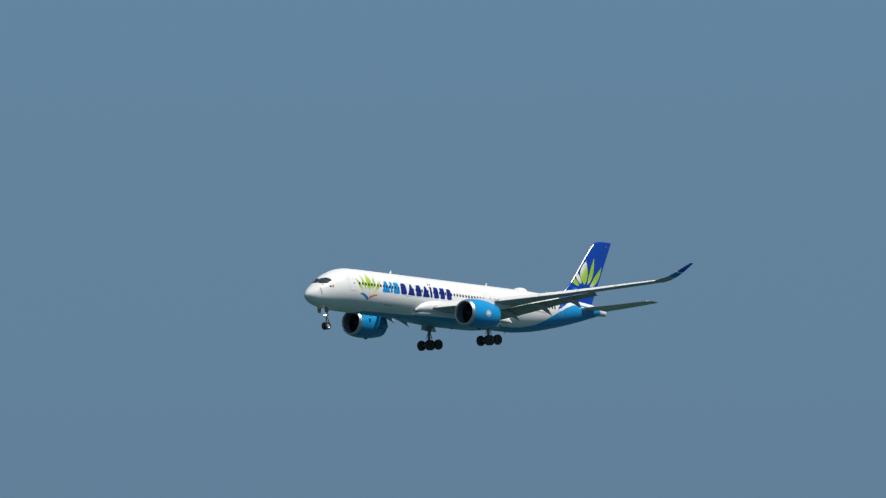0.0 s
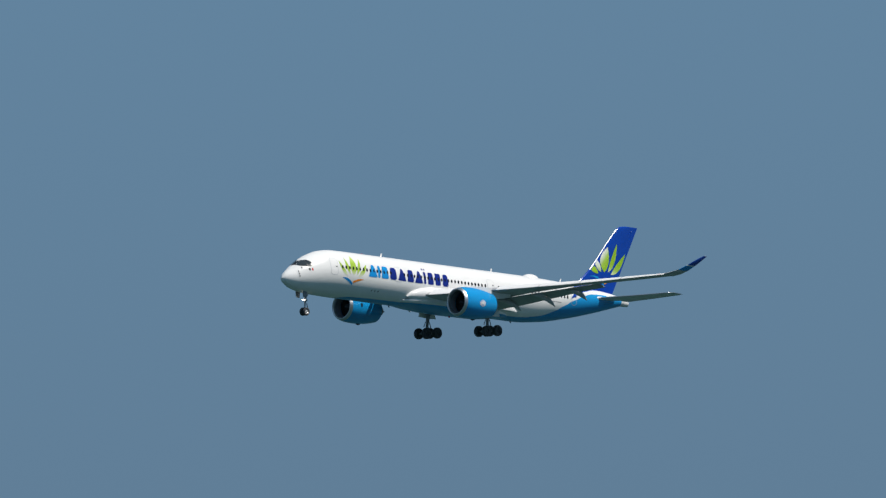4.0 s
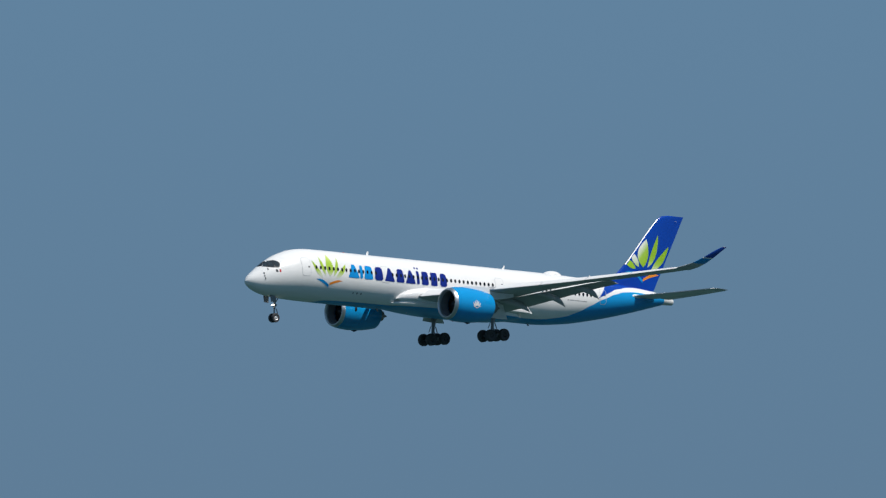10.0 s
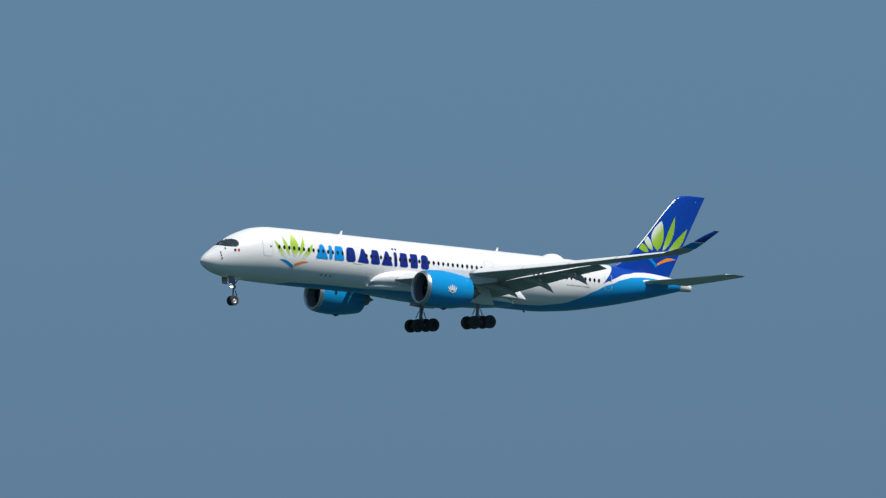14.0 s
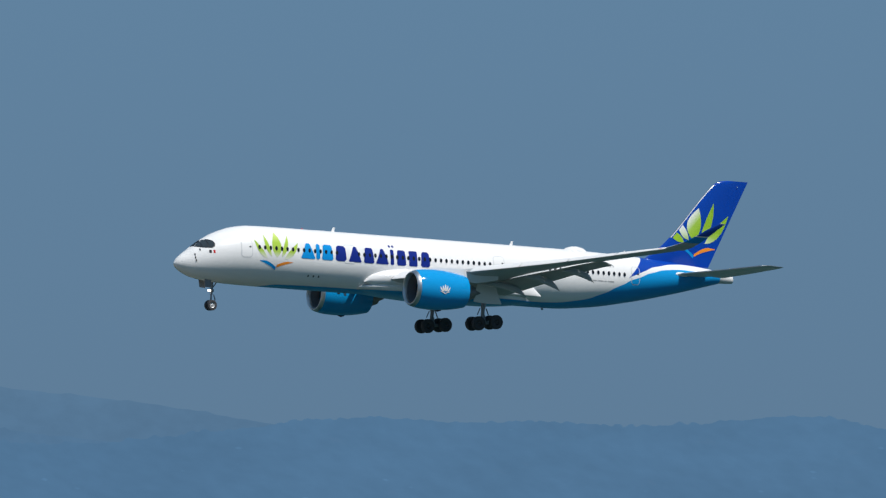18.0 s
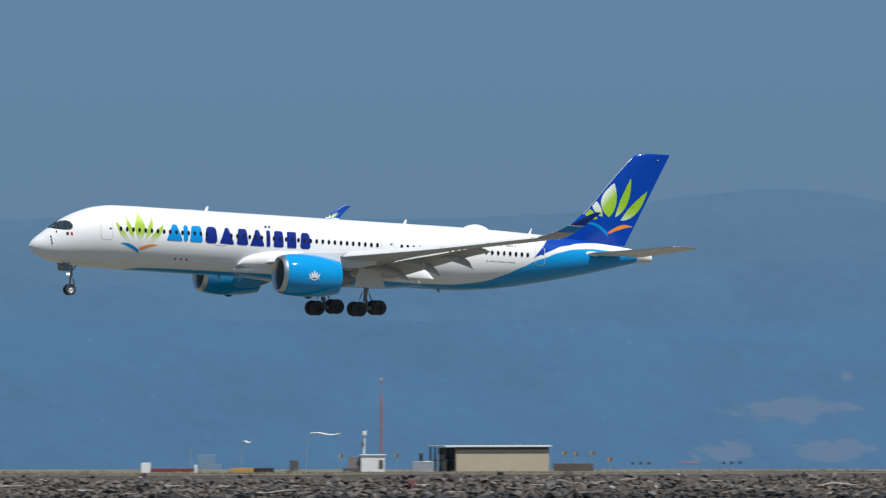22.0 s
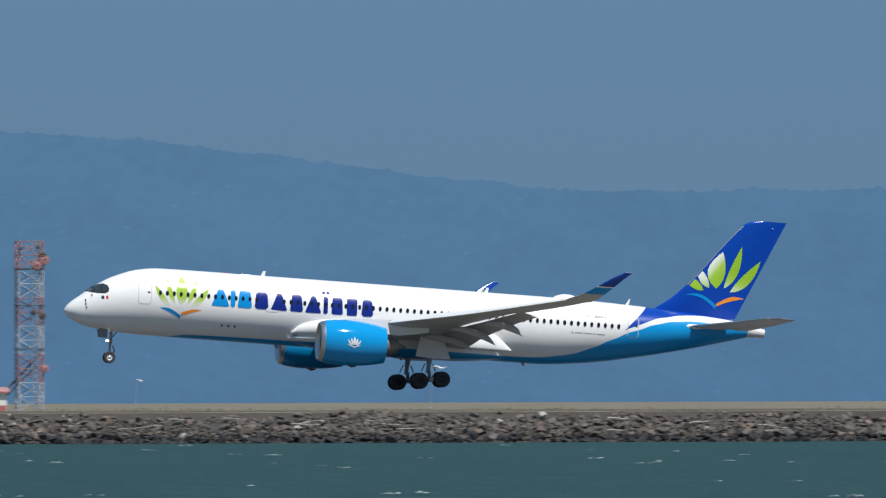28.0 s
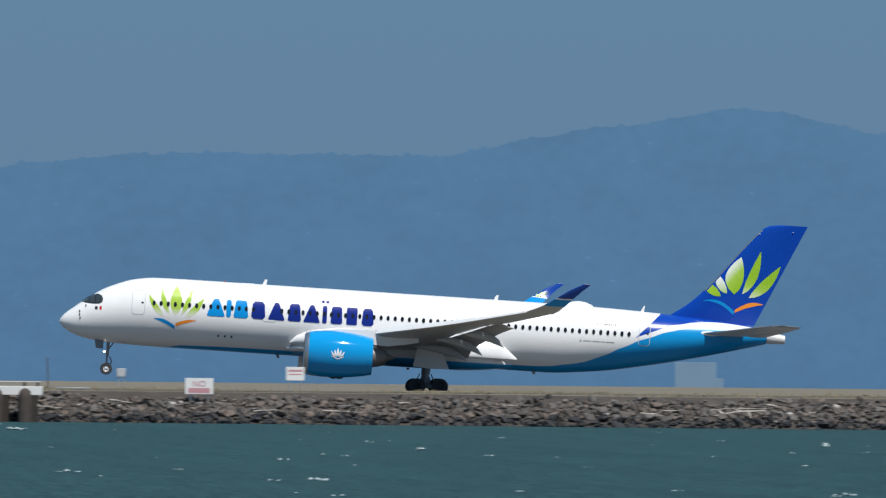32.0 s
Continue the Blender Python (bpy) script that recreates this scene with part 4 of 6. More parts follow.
def build_small_parts():
    for s, h, c in ((18.0, 0.55, 0.42), (38.8, 0.52, 0.40), (52.1, 0.42, 0.30)):
        bm = bmesh.new()
        loft(bm, [foil(at(s - 0.1 + u * 0.28, 0, 2.95 + u * (h + 0.1)), at(s + c - 0.1 + u * 0.10, 0, 2.95 + u * (h + 0.1)), 0.12, Vector((0, 1, 0)), n=6) for u in (0, 0.6, 1)])
        part("blade_antenna", bm, m_white, plane)
    for s, h in ((19.5, 0.45), (23.9, 0.3), (42.5, 0.4)):
        bm = bmesh.new()
        loft(bm, [foil(at(s + u * 0.2, 0.3, -2.9 - u * h), at(s + 0.35 + u * 0.1, 0.3, -2.9 - u * h), 0.12, Vector((0, 1, 0)), n=6) for u in (0, 1)])
        part("belly_antenna", bm, m_seal, plane)
    bm = bmesh.new()
    rings = []
    for k in range(15):
        u = k / 14
        r = math.sin(math.pi * u) ** 0.6
        rings.append([at(45.0 + 2.9 * u, 0.95 * r * math.cos(a), 2.92 + (0.60 * r + 0.01) * max(0, math.sin(a))) for a in [j * math.pi / 12 for j in range(13)]])
    loft(bm, rings, cap=True)
    part("satellite_dome", bm, m_white, plane, "white satellite antenna dome")
    bm = bmesh.new()
    turned(bm, [(0, 0.02), (0.0, 0.10), (0.10, 0.09), (0.15, 0.02)], "Z", 14, at(14.6, 0, 3.10))
    part("anti_collision_beacon", bm, m_red_lens, plane, "red beacon")
    bm = bmesh.new()
    turned(bm, [(0, 0.02), (0.0, 0.14), (-0.12, 0.12), (-0.2, 0.02)], "Z", 14, at(31.5, 0, -3.45))
    part("anti_collision_beacon", bm, m_red_lens, plane, "red beacon")
    bm = bmesh.new()
    loft(bm, [[at(s, 0.12 * k, 3.02 + h) for k, h in ((-1, 0), (-0.5, hh), (0.5, hh), (1, 0))] for s, hh in ((15.6, 0.02), (16.2, 0.14), (17.2, 0.14), (17.8, 0.02))])
    part("radio_fairing", bm, m_white, plane)


def build_airliner():
    build_body()
    build_markings()
    build_windows()
    for side in (1, -1):
        build_wing(side)
        build_tailplane(side)
        build_engine(side)
    build_fin()
    tyre, rim = wheel_meshes(0.73, 0.56, 0.30, m_brake)
    for side in (1, -1):
        build_main_gear(side, tyre, rim)
    build_nose_gear()
    build_small_parts()


build_airliner()


# ---- water, shore and airfield ----
def water_material():
    m, n, l, b = base_material("bay_water")
    tc = n.new("ShaderNodeTexCoord")
    stretch = n.new("ShaderNodeMapping")
    stretch.inputs["Scale"].default_value = (4.5, 0.055, 1.0)
    l.new(tc.outputs["Object"], stretch.inputs[0])
    wave, chop = n.new("ShaderNodeTexNoise"), n.new("ShaderNodeTexNoise")
    wave.inputs["Scale"].default_value, wave.inputs["Detail"].default_value = 1.0, 6
    chop.inputs["Scale"].default_value, chop.inputs["Detail"].default_value = 3.5, 5
    for t_ in (wave, chop):
        l.new(stretch.outputs[0], t_.inputs["Vector"])
    bump = n.new("ShaderNodeBump")
    bump.inputs["Strength"].default_value, bump.inputs["Distance"].default_value = 1.0, 0.32
    l.new(wave.outputs[0], bump.inputs["Height"])
    bump2 = n.new("ShaderNodeBump")
    bump2.inputs["Strength"].default_value, bump2.inputs["Distance"].default_value = 1.0, 0.10
    l.new(chop.outputs[0], bump2.inputs["Height"]), l.new(bump.outputs[0], bump2.inputs["Normal"])
    l.new(bump2.outputs[0], b.inputs["Normal"])
    ramp = n.new("ShaderNodeValToRGB")
    ramp.color_ramp.elements[0].position, ramp.color_ramp.elements[0].color = 0.38, (0.0145, 0.0455, 0.0440, 1)
    ramp.color_ramp.elements[1].position, ramp.color_ramp.elements[1].color = 0.66, (0.035, 0.088, 0.080, 1)
    l.new(wave.outputs[0], ramp.inputs[0])
    # broad gusts and silt
    gust, wide, spread, tone = n.new("ShaderNodeTexNoise"), n.new("ShaderNodeMapping"), n.new("ShaderNodeMapRange"), n.new("ShaderNodeVectorMath")
    wide.inputs["Scale"].default_value = (0.22, 0.006, 1.0)
    l.new(tc.outputs["Object"], wide.inputs[0]), l.new(wide.outputs[0], gust.inputs["Vector"])
    gust.inputs["Scale"].default_value, gust.inputs["Detail"].default_value = 1.0, 3
    spread.inputs["From Min"].default_value, spread.inputs["From Max"].default_value = 0.3, 0.7
    spread.inputs["To Min"].default_value, spread.inputs["To Max"].default_value = 0.86, 1.14
    tone.operation = "SCALE"
    l.new(gust.outputs[0], spread.inputs["Value"]), l.new(spread.outputs[0], tone.inputs["Scale"]), l.new(ramp.outputs[0], tone.inputs[0])
    l.new(tone.outputs[0], b.inputs["Base Color"])
    b.inputs["Roughness"].default_value, b.inputs["Specular IOR Level"].default_value = 0.5, 0.12
    return m


m_water = water_material()
m_foam = surface("foam", (0.34, 0.41, 0.42), 0.8, vary=0.35, size=0.3, random_each=0.45)
m_rock = surface("weathered_rock", (0.104, 0.092, 0.084), 0.92, vary=0.30, size=1.2, fine=7.0, bump=0.06, random_each=0.38, spec=0.2)
m_rock_grey = surface("lichen_grey_rock", (0.129, 0.119, 0.111), 0.92, vary=0.28, size=1.0, fine=7.0, bump=0.06, random_each=0.35, spec=0.2)
m_grass = surface("dry_grass_blades", (0.26, 0.22, 0.14), 0.9, vary=0.25, size=6.0, random_each=0.35, spec=0.1)
m_rock_tan = surface("reddish_tan_rock", (0.164, 0.133, 0.113), 0.92, vary=0.25, size=1.2, fine=7.0, bump=0.06, random_each=0.3, spec=0.2)
# dark tide line: wet stone, with the waterline shadow put into its colour
m_rock_wet_shade = surface("wet_shaded_rock", (0.030, 0.030, 0.032), 0.6, vary=0.25, size=1.2, bump=0.06, random_each=0.3, spec=0.3)
m_rock_pale = surface("pale_bleached_rock", (0.38, 0.36, 0.34), 0.9, vary=0.15, size=1.2, random_each=0.2, spec=0.2)
m_soil = surface("dry_soil_and_grass", (0.172, 0.155, 0.120), 0.95, vary=0.34, size=14.0, fine=24.0, spec=0.1)
m_track = surface("grey_brown_perimeter_track", (0.108, 0.096, 0.077), 0.95, vary=0.34, size=7.0, fine=12.0, spec=0.1)
m_asphalt = surface("runway_asphalt", (0.075, 0.074, 0.073), 0.9, vary=0.2, size=10.0)
m_drift = surface("bleached_driftwood", (0.42, 0.38, 0.33), 0.85, vary=0.25, size=0.8, random_each=0.35)
m_slope = surface("dark_slope_earth", (0.07, 0.062, 0.055), 0.95, vary=0.3, size=2.0, fine=10.0, spec=0.1)
m_bank = surface("dark_bank_earth", (0.085, 0.073, 0.06), 0.95, vary=0.25, size=3.0)


def sheet(name, xs, ys, height, material, label, category):
    vs = [(x, y, height(x, y)) for y in ys for x in xs]
    nx = len(xs)
    fs = [(j * nx + i, j * nx + i + 1, (j + 1) * nx + i + 1, (j + 1) * nx + i) for j in range(len(ys) - 1) for i in range(nx - 1)]
    me = bpy.data.meshes.new(name)
    me.from_pydata(vs, [], fs)
    me.materials.append(material)
    me.polygons.foreach_set("use_smooth", [True] * len(me.polygons))
    return tagged(new(name, me), label, category, kind="structure")


bay = sheet("water", [-4800 + 600 * k for k in range(17)], [-3600 + 600 * k for k in range(15)], lambda x, y: 0.0, m_water, "choppy green bay water with small whitecaps", "water")


def field_height(x, y):
    base = curve_at((1557, 1559.5, 1562, 1565, 1568, 1571, 1580, 1641, 1648, 1652, 2690, 2700, 2712), (-1.0, -0.55, 0.30, 1.15, 1.95, 2.66, 2.78, 2.80, 2.66, RUNWAY_Z, RUNWAY_Z, 2.2, -1.0), y)
    if x > 880:
        base = max(-1.2, base - 0.2 * (x - 880))
    if 1570 < y < 1645:
        base += 0.05 * noise.noise((x * 0.05, y * 0.05, 0)) + 0.03 * noise.noise((x * 0.4, y * 0.4, 3))
    return base


XS = [-1400 + 40 * k for k in range(36)] + [40 + 3 * k for k in range(290)]
sheet("airfield", XS, [1571.5, 1574, 1577, 1580], lambda x, y: field_height(x, y) + 0.02, m_track, "grey-brown dirt track along the top of the bank", "ground").name = "pavement"
sheet("ground", XS, [1570.4, 1571, 1576, 1580, 1584, 1590, 1600, 1612, 1626, 1641, 1648, 1652, 1700, 1800, 2000, 2300, 2690, 2700, 2712], field_height, m_soil, "flat dry-grass airfield behind the rock bank", "ground")
sheet("road", [-1400 + 170 * k for k in range(13)], [1644, 1704], lambda x, y: RUNWAY_Z + 0.006, m_asphalt, "grey asphalt runway", "runway")
sheet("shore", [-80 + 20 * k for k in range(9)], [-60, -20, 2, 6, 14], lambda x, y: 3.0 if y <= 2 else (2.4 if y < 10 else -1.0), m_bank, "earth bank under the viewpoint", "ground")


sheet("bank", XS, [1556, 1558, 1560, 1562, 1564, 1566, 1568, 1569.4, 1570.4], lambda x, y: field_height(x, y), m_slope, "dark earth slope under the boulders", "ground").name = "embankment"


def rock_shapes(n, rng):
    """Angular broken stones, each the hull of a few points."""
    shapes = []
    for _ in range(n):
        bm = bmesh.new()
        sx, sy, sz = rng.uniform(1.0, 1.5), rng.uniform(0.8, 1.1), rng.uniform(0.60, 0.95)
        for _ in range(13):
            d = Vector((rng.gauss(0, 1), rng.gauss(0, 1), rng.gauss(0, 1))).normalized() * rng.uniform(0.8, 1.05)
            bm.verts.new((d.x * sx, d.y * sy, d.z * sz))
        hull = bmesh.ops.convex_hull(bm, input=bm.verts[:])
        loose = [v for v in hull["geom_interior"] if isinstance(v, bmesh.types.BMVert)]
        bmesh.ops.delete(bm, geom=loose, context="VERTS")
        bmesh.ops.recalc_face_normals(bm, faces=bm.faces[:])
        bm.verts.ensure_lookup_table()
        bm.verts.index_update()
        shapes.append(([tuple(v.co) for v in bm.verts], [[v.index for v in f.verts] for f in bm.faces]))
        bm.free()
    return shapes


def build_revetment():
    rng = random.Random(7)
    bank = thing("rock_revetment", "grey-brown boulder revetment between the airfield and the water", "rock bank", kind="structure")
    shapes = rock_shapes(14, rng)
    spots = []
    for row in range(15):
        v = 0.90 * row / 14
        x = 14.0 + rng.random()
        while x < 800:
            clump = noise.noise((x * 0.11, v * 4, 2.2))
            r = rng.uniform(0.16, 0.38) if rng.random() < 0.72 - 0.3 * clump else rng.uniform(0.36, 0.66)
            r *= 0.98 - 0.28 * v
            vv = v + rng.uniform(-0.05, 0.05) + 0.03 * noise.noise((x * 0.2, 4.4, v))
            y = 1559.3 + 11.0 * vv
            if v < 0.82 or rng.random() < 0.35 + 0.9 * clump:
                spots.append((x, y, field_height(x, y) + r * rng.uniform(0.10, 0.45), r, rng.randrange(14), rng.uniform(0, 6.28), rng.uniform(-0.6, 0.6)))
            x += r * rng.uniform(1.15, 1.8)
    single = [q for q in spots if 84 < q[0] < 150][:300]
    chosen = set(single)
    tone_mats = (m_rock, m_rock_tan, m_rock_pale, m_rock_wet_shade, m_rock_grey)

    def tone_of(z, r):
        pick = rng.random()
        return 3 if z < 0.62 + rng.uniform(-0.25, 0.25) else 2 if pick < 0.02 and r < 0.34 else 1 if pick < 0.20 else 4 if pick < 0.52 else 0

    meshes = {}
    for k, (vs, fs) in enumerate(shapes):
        for tone, mt in enumerate(tone_mats):
            me = bpy.data.meshes.new("boulder")
            me.from_pydata(vs, [], fs)
            me.materials.append(mt)
            meshes[k, tone] = me
    verts, faces, tones = [], [], []
    for q in spots:
        x, y, z, r, k, a, b = q
        m = Matrix.Translation((x, y, z)) @ Euler((b, b * 0.7, a)).to_matrix().to_4x4() @ Matrix.Scale(r, 4)
        tone = tone_of(z, r)
        if q in chosen:
            ob = new("boulder", meshes[k, tone])
            ob.parent, ob.matrix_local = bank, m
            continue
        o = len(verts)
        pts = np.array(shapes[k][0]) @ np.array(m.to_3x3()).T + np.array(m.translation)
        verts.extend(pts.tolist())
        faces.extend([[i + o for i in f] for f in shapes[k][1]])
        tones.extend([tone] * len(shapes[k][1]))
    me = bpy.data.meshes.new("boulders")
    me.from_pydata(verts, [], faces)
    for mt in tone_mats:
        me.materials.append(mt)
    me.polygons.foreach_set("material_index", tones)
    ob = tagged(new("boulders", me), kind="stuff")
    ob.parent = bank


def build_grass():
    """Dry tufts along the bank's top and over the field's edge."""
    rng = random.Random(21)
    verts, faces = [], []
    for k in range(9000):
        x = rng.uniform(20, 800)
        y = rng.choice((rng.uniform(1570.5, 1573), rng.uniform(1580, 1600), rng.uniform(1600, 1643)))
        thick = noise.noise((x * 0.06, y * 0.03, 7.7))
        if thick < -0.05 and rng.random() < 0.8:
            continue
        h = rng.uniform(0.08, 0.26) * (1.8 if thick > 0.25 and rng.random() < 0.4 else 1.0)
        z = field_height(x, y) - 0.01
        for _ in range(5):
            a, lean = rng.uniform(0, 6.28), rng.uniform(-0.5, 0.5) * h
            px, py, w = x + rng.uniform(-0.22, 0.22), y + rng.uniform(-0.2, 0.2), rng.uniform(0.03, 0.06)
            o = len(verts)
            verts += [(px - w * math.cos(a), py - w * math.sin(a), z), (px + w * math.cos(a), py + w * math.sin(a), z), (px + lean, py + lean * 0.4, z + h * rng.uniform(0.7, 1.1))]
            faces.append((o, o + 1, o + 2))
    me = bpy.data.meshes.new("grass")
    me.from_pydata(verts, [], faces)
    me.materials.append(m_grass)
    tagged(new("grass", me), "dry pale grass tufts on the airfield edge", "grass", kind="stuff")


def build_driftwood():
    rng = random.Random(12)
    for k in range(170):
        x = rng.uniform(45, 740)
        v = rng.choice((0.34, 0.42, 0.50, 0.55, 0.66)) + rng.uniform(-0.05, 0.05)
        y = 1559.3 + 11.0 * v
        length, r = rng.uniform(0.5, 2.4) * (2.2 if rng.random() < 0.2 else 1), rng.uniform(0.035, 0.085)
        bow, kink = rng.uniform(-0.05, 0.05) * length, rng.uniform(-0.03, 0.03) * length
        def along(u):
            return Vector((length * (u - 0.5), bow * math.sin(u * 3.1), kink * math.sin(u * 6.3) + 0.3 * bow * u))
        bm = bmesh.new()
        rings = []
        for i in range(6):
            rr = r * (1.15 - 0.13 * i)
            rings.append([along(i / 5) + Vector((0, rr * math.cos(a), rr * math.sin(a))) for a in [j * math.tau / 6 for j in range(6)]])
        loft(bm, rings)
        log = part("driftwood_log", bm, m_drift)
        log.matrix_world = pose(x, y, field_height(x, y) + 0.42, rng.uniform(-8, 8), rng.uniform(-6, 6), rng.uniform(-25, 25))
        tagged(log, "sun-bleached driftwood log lying on the boulders", "log", "driftwood on the bank")
        for _ in range(rng.choice((0, 0, 1, 2)) if length > 1.4 else 0):
            u = rng.uniform(0.3, 0.9)
            bm = bmesh.new()
            tube(bm, along(u), along(u) + Vector((rng.uniform(-0.3, 0.5), rng.uniform(-0.2, 0.1), rng.uniform(-0.25, 0.4))), r * 0.6, r * 0.25, 6)
            part("branch", bm, m_drift, log)


def build_whitecaps():
    """Broken crests: short ragged runs of foam with thin streaks trailing behind."""
    rng = random.Random(5)
    bm = bmesh.new()
    for _ in range(400):
        a, d = radians(rng.uniform(0.5, 27)), 560 + 980 * rng.random() ** 0.8
        x, y = d * math.sin(a), d * math.cos(a)
        size = rng.uniform(0.10, 0.24) * (2.3 if rng.random() < 0.10 else 1)
        for _ in range(rng.choice((1, 2, 3, 4, 5))):
            cx, cy, cz = x + rng.gauss(0, 0.9) * size, y + rng.uniform(-10, 10) * size, abs(rng.gauss(0, 0.22)) * size
            w, h, n, tilt = size * rng.uniform(0.15, 0.55), size * rng.uniform(0.10, 0.30), 6, rng.uniform(-0.5, 0.5)
            rows = []
            for i in range(n + 1):
                u = i / n
                e = math.sin(math.pi * u) ** 0.7 * rng.uniform(0.35, 1.15)
                px, pz = cx + w * (u - 0.5) * 2, 0.004 + max(0.0, cz + tilt * (u - 0.5) * w)
                rows.append([Vector((px, cy - 0.4 * e, 0.5 * pz)), Vector((px, cy, pz + h * e)), Vector((px, cy + 1.5 * e, 0.003))])
            loft(bm, rows, cap=False, around=False)
    ob = part("whitecaps", bm, m_foam)
    return tagged(ob, "small broken white wave crests on the bay", "waves", kind="stuff")


# ---- far hills across the bay ----
RANGE_NEAR = ((7.9, 4, 0.333), (16.3, 4, 0.228), (2.1, 2.5, 0.231), (30.1, 4, 0.082), (10.7, 1.2, 0.155), (4.5, 0.34, 0.158), (6.5, 0.6, -0.094), (0.0, 0.3, 0.099),
              (15.3, 0.6, -0.051), (4.0, 0.3, 0.072), (4.9, 0.3, 0.061), (8.7, 0.3, 0.053), (35.9, 1.2, -0.039), (18.4, 0.6, 0.038), (12.9, 0.6, 0.039), (32.5, 0.3, 0.047),
              (9.6, 0.6, 0.027), (20.4, 0.6, -0.043), (29.1, 0.3, 0.033), (7.1, 0.3, -0.029), (31.35, 0.5, -0.075), (28.3, 0.35, -0.030), (27.1, 0.8, -0.045), (30.5, 0.22, 0.028), (29.65, 0.15, 0.014), (2.2, 0.40, -0.048), (5.1, 0.22, 0.026))
RANGE_MIDDLE = ((24.4, 1.6, 0.21), (26.9, 1.1, 0.22), (22.2, 1.0, 0.10))
RANGE_FAR = ((25.3, 0.35, 0.378), (25.68, 0.3, 0.365), (26.1, 0.4, 0.336), (24.4, 0.8, 0.321), (25.66, 0.13, -0.004), (25.05, 0.2, 0.065), (23.0, 1.2, 0.277), (21.5, 1.0, 0.234), (27.0, 0.8, 0.276), (28.2, 0.8, 0.139), (31.8, 1.0, 0.068))


# dry pale fields on the near hills: turn, rise, half width, half height, in degrees
DRY_FIELDS = ((27.49, 0.215, 0.26, 0.05), (27.87, 0.226, 0.10, 0.04), (28.25, 0.18, 0.06, 0.03), (27.0, 0.258, 0.12, 0.022), (26.50, 0.27, 0.10, 0.022), (26.48, 0.144, 0.10, 0.03),
              (24.92, 0.187, 0.08, 0.05), (24.99, 0.252, 0.05, 0.03), (24.79, 0.18, 0.20, 0.07), (24.27, 0.13, 0.22, 0.045), (24.44, 0.233, 0.03, 0.02), (25.21, 0.04, 0.04, 0.03),
              (25.45, 0.03, 0.06, 0.03), (24.40, 0.005, 0.14, 0.045), (24.05, 0.0, 0.12, 0.04), (21.02, 0.203, 0.24, 0.033), (20.57, 0.09, 0.40, 0.045), (20.17, 0.115, 0.30, 0.028), (21.02, 0.08, 0.16, 0.04), (21.6, 0.10, 0.10, 0.025),
              (8.13, 0.352, 0.075, 0.03), (8.19, 0.29, 0.03, 0.03), (26.8, 0.435, 0.2, 0.02))


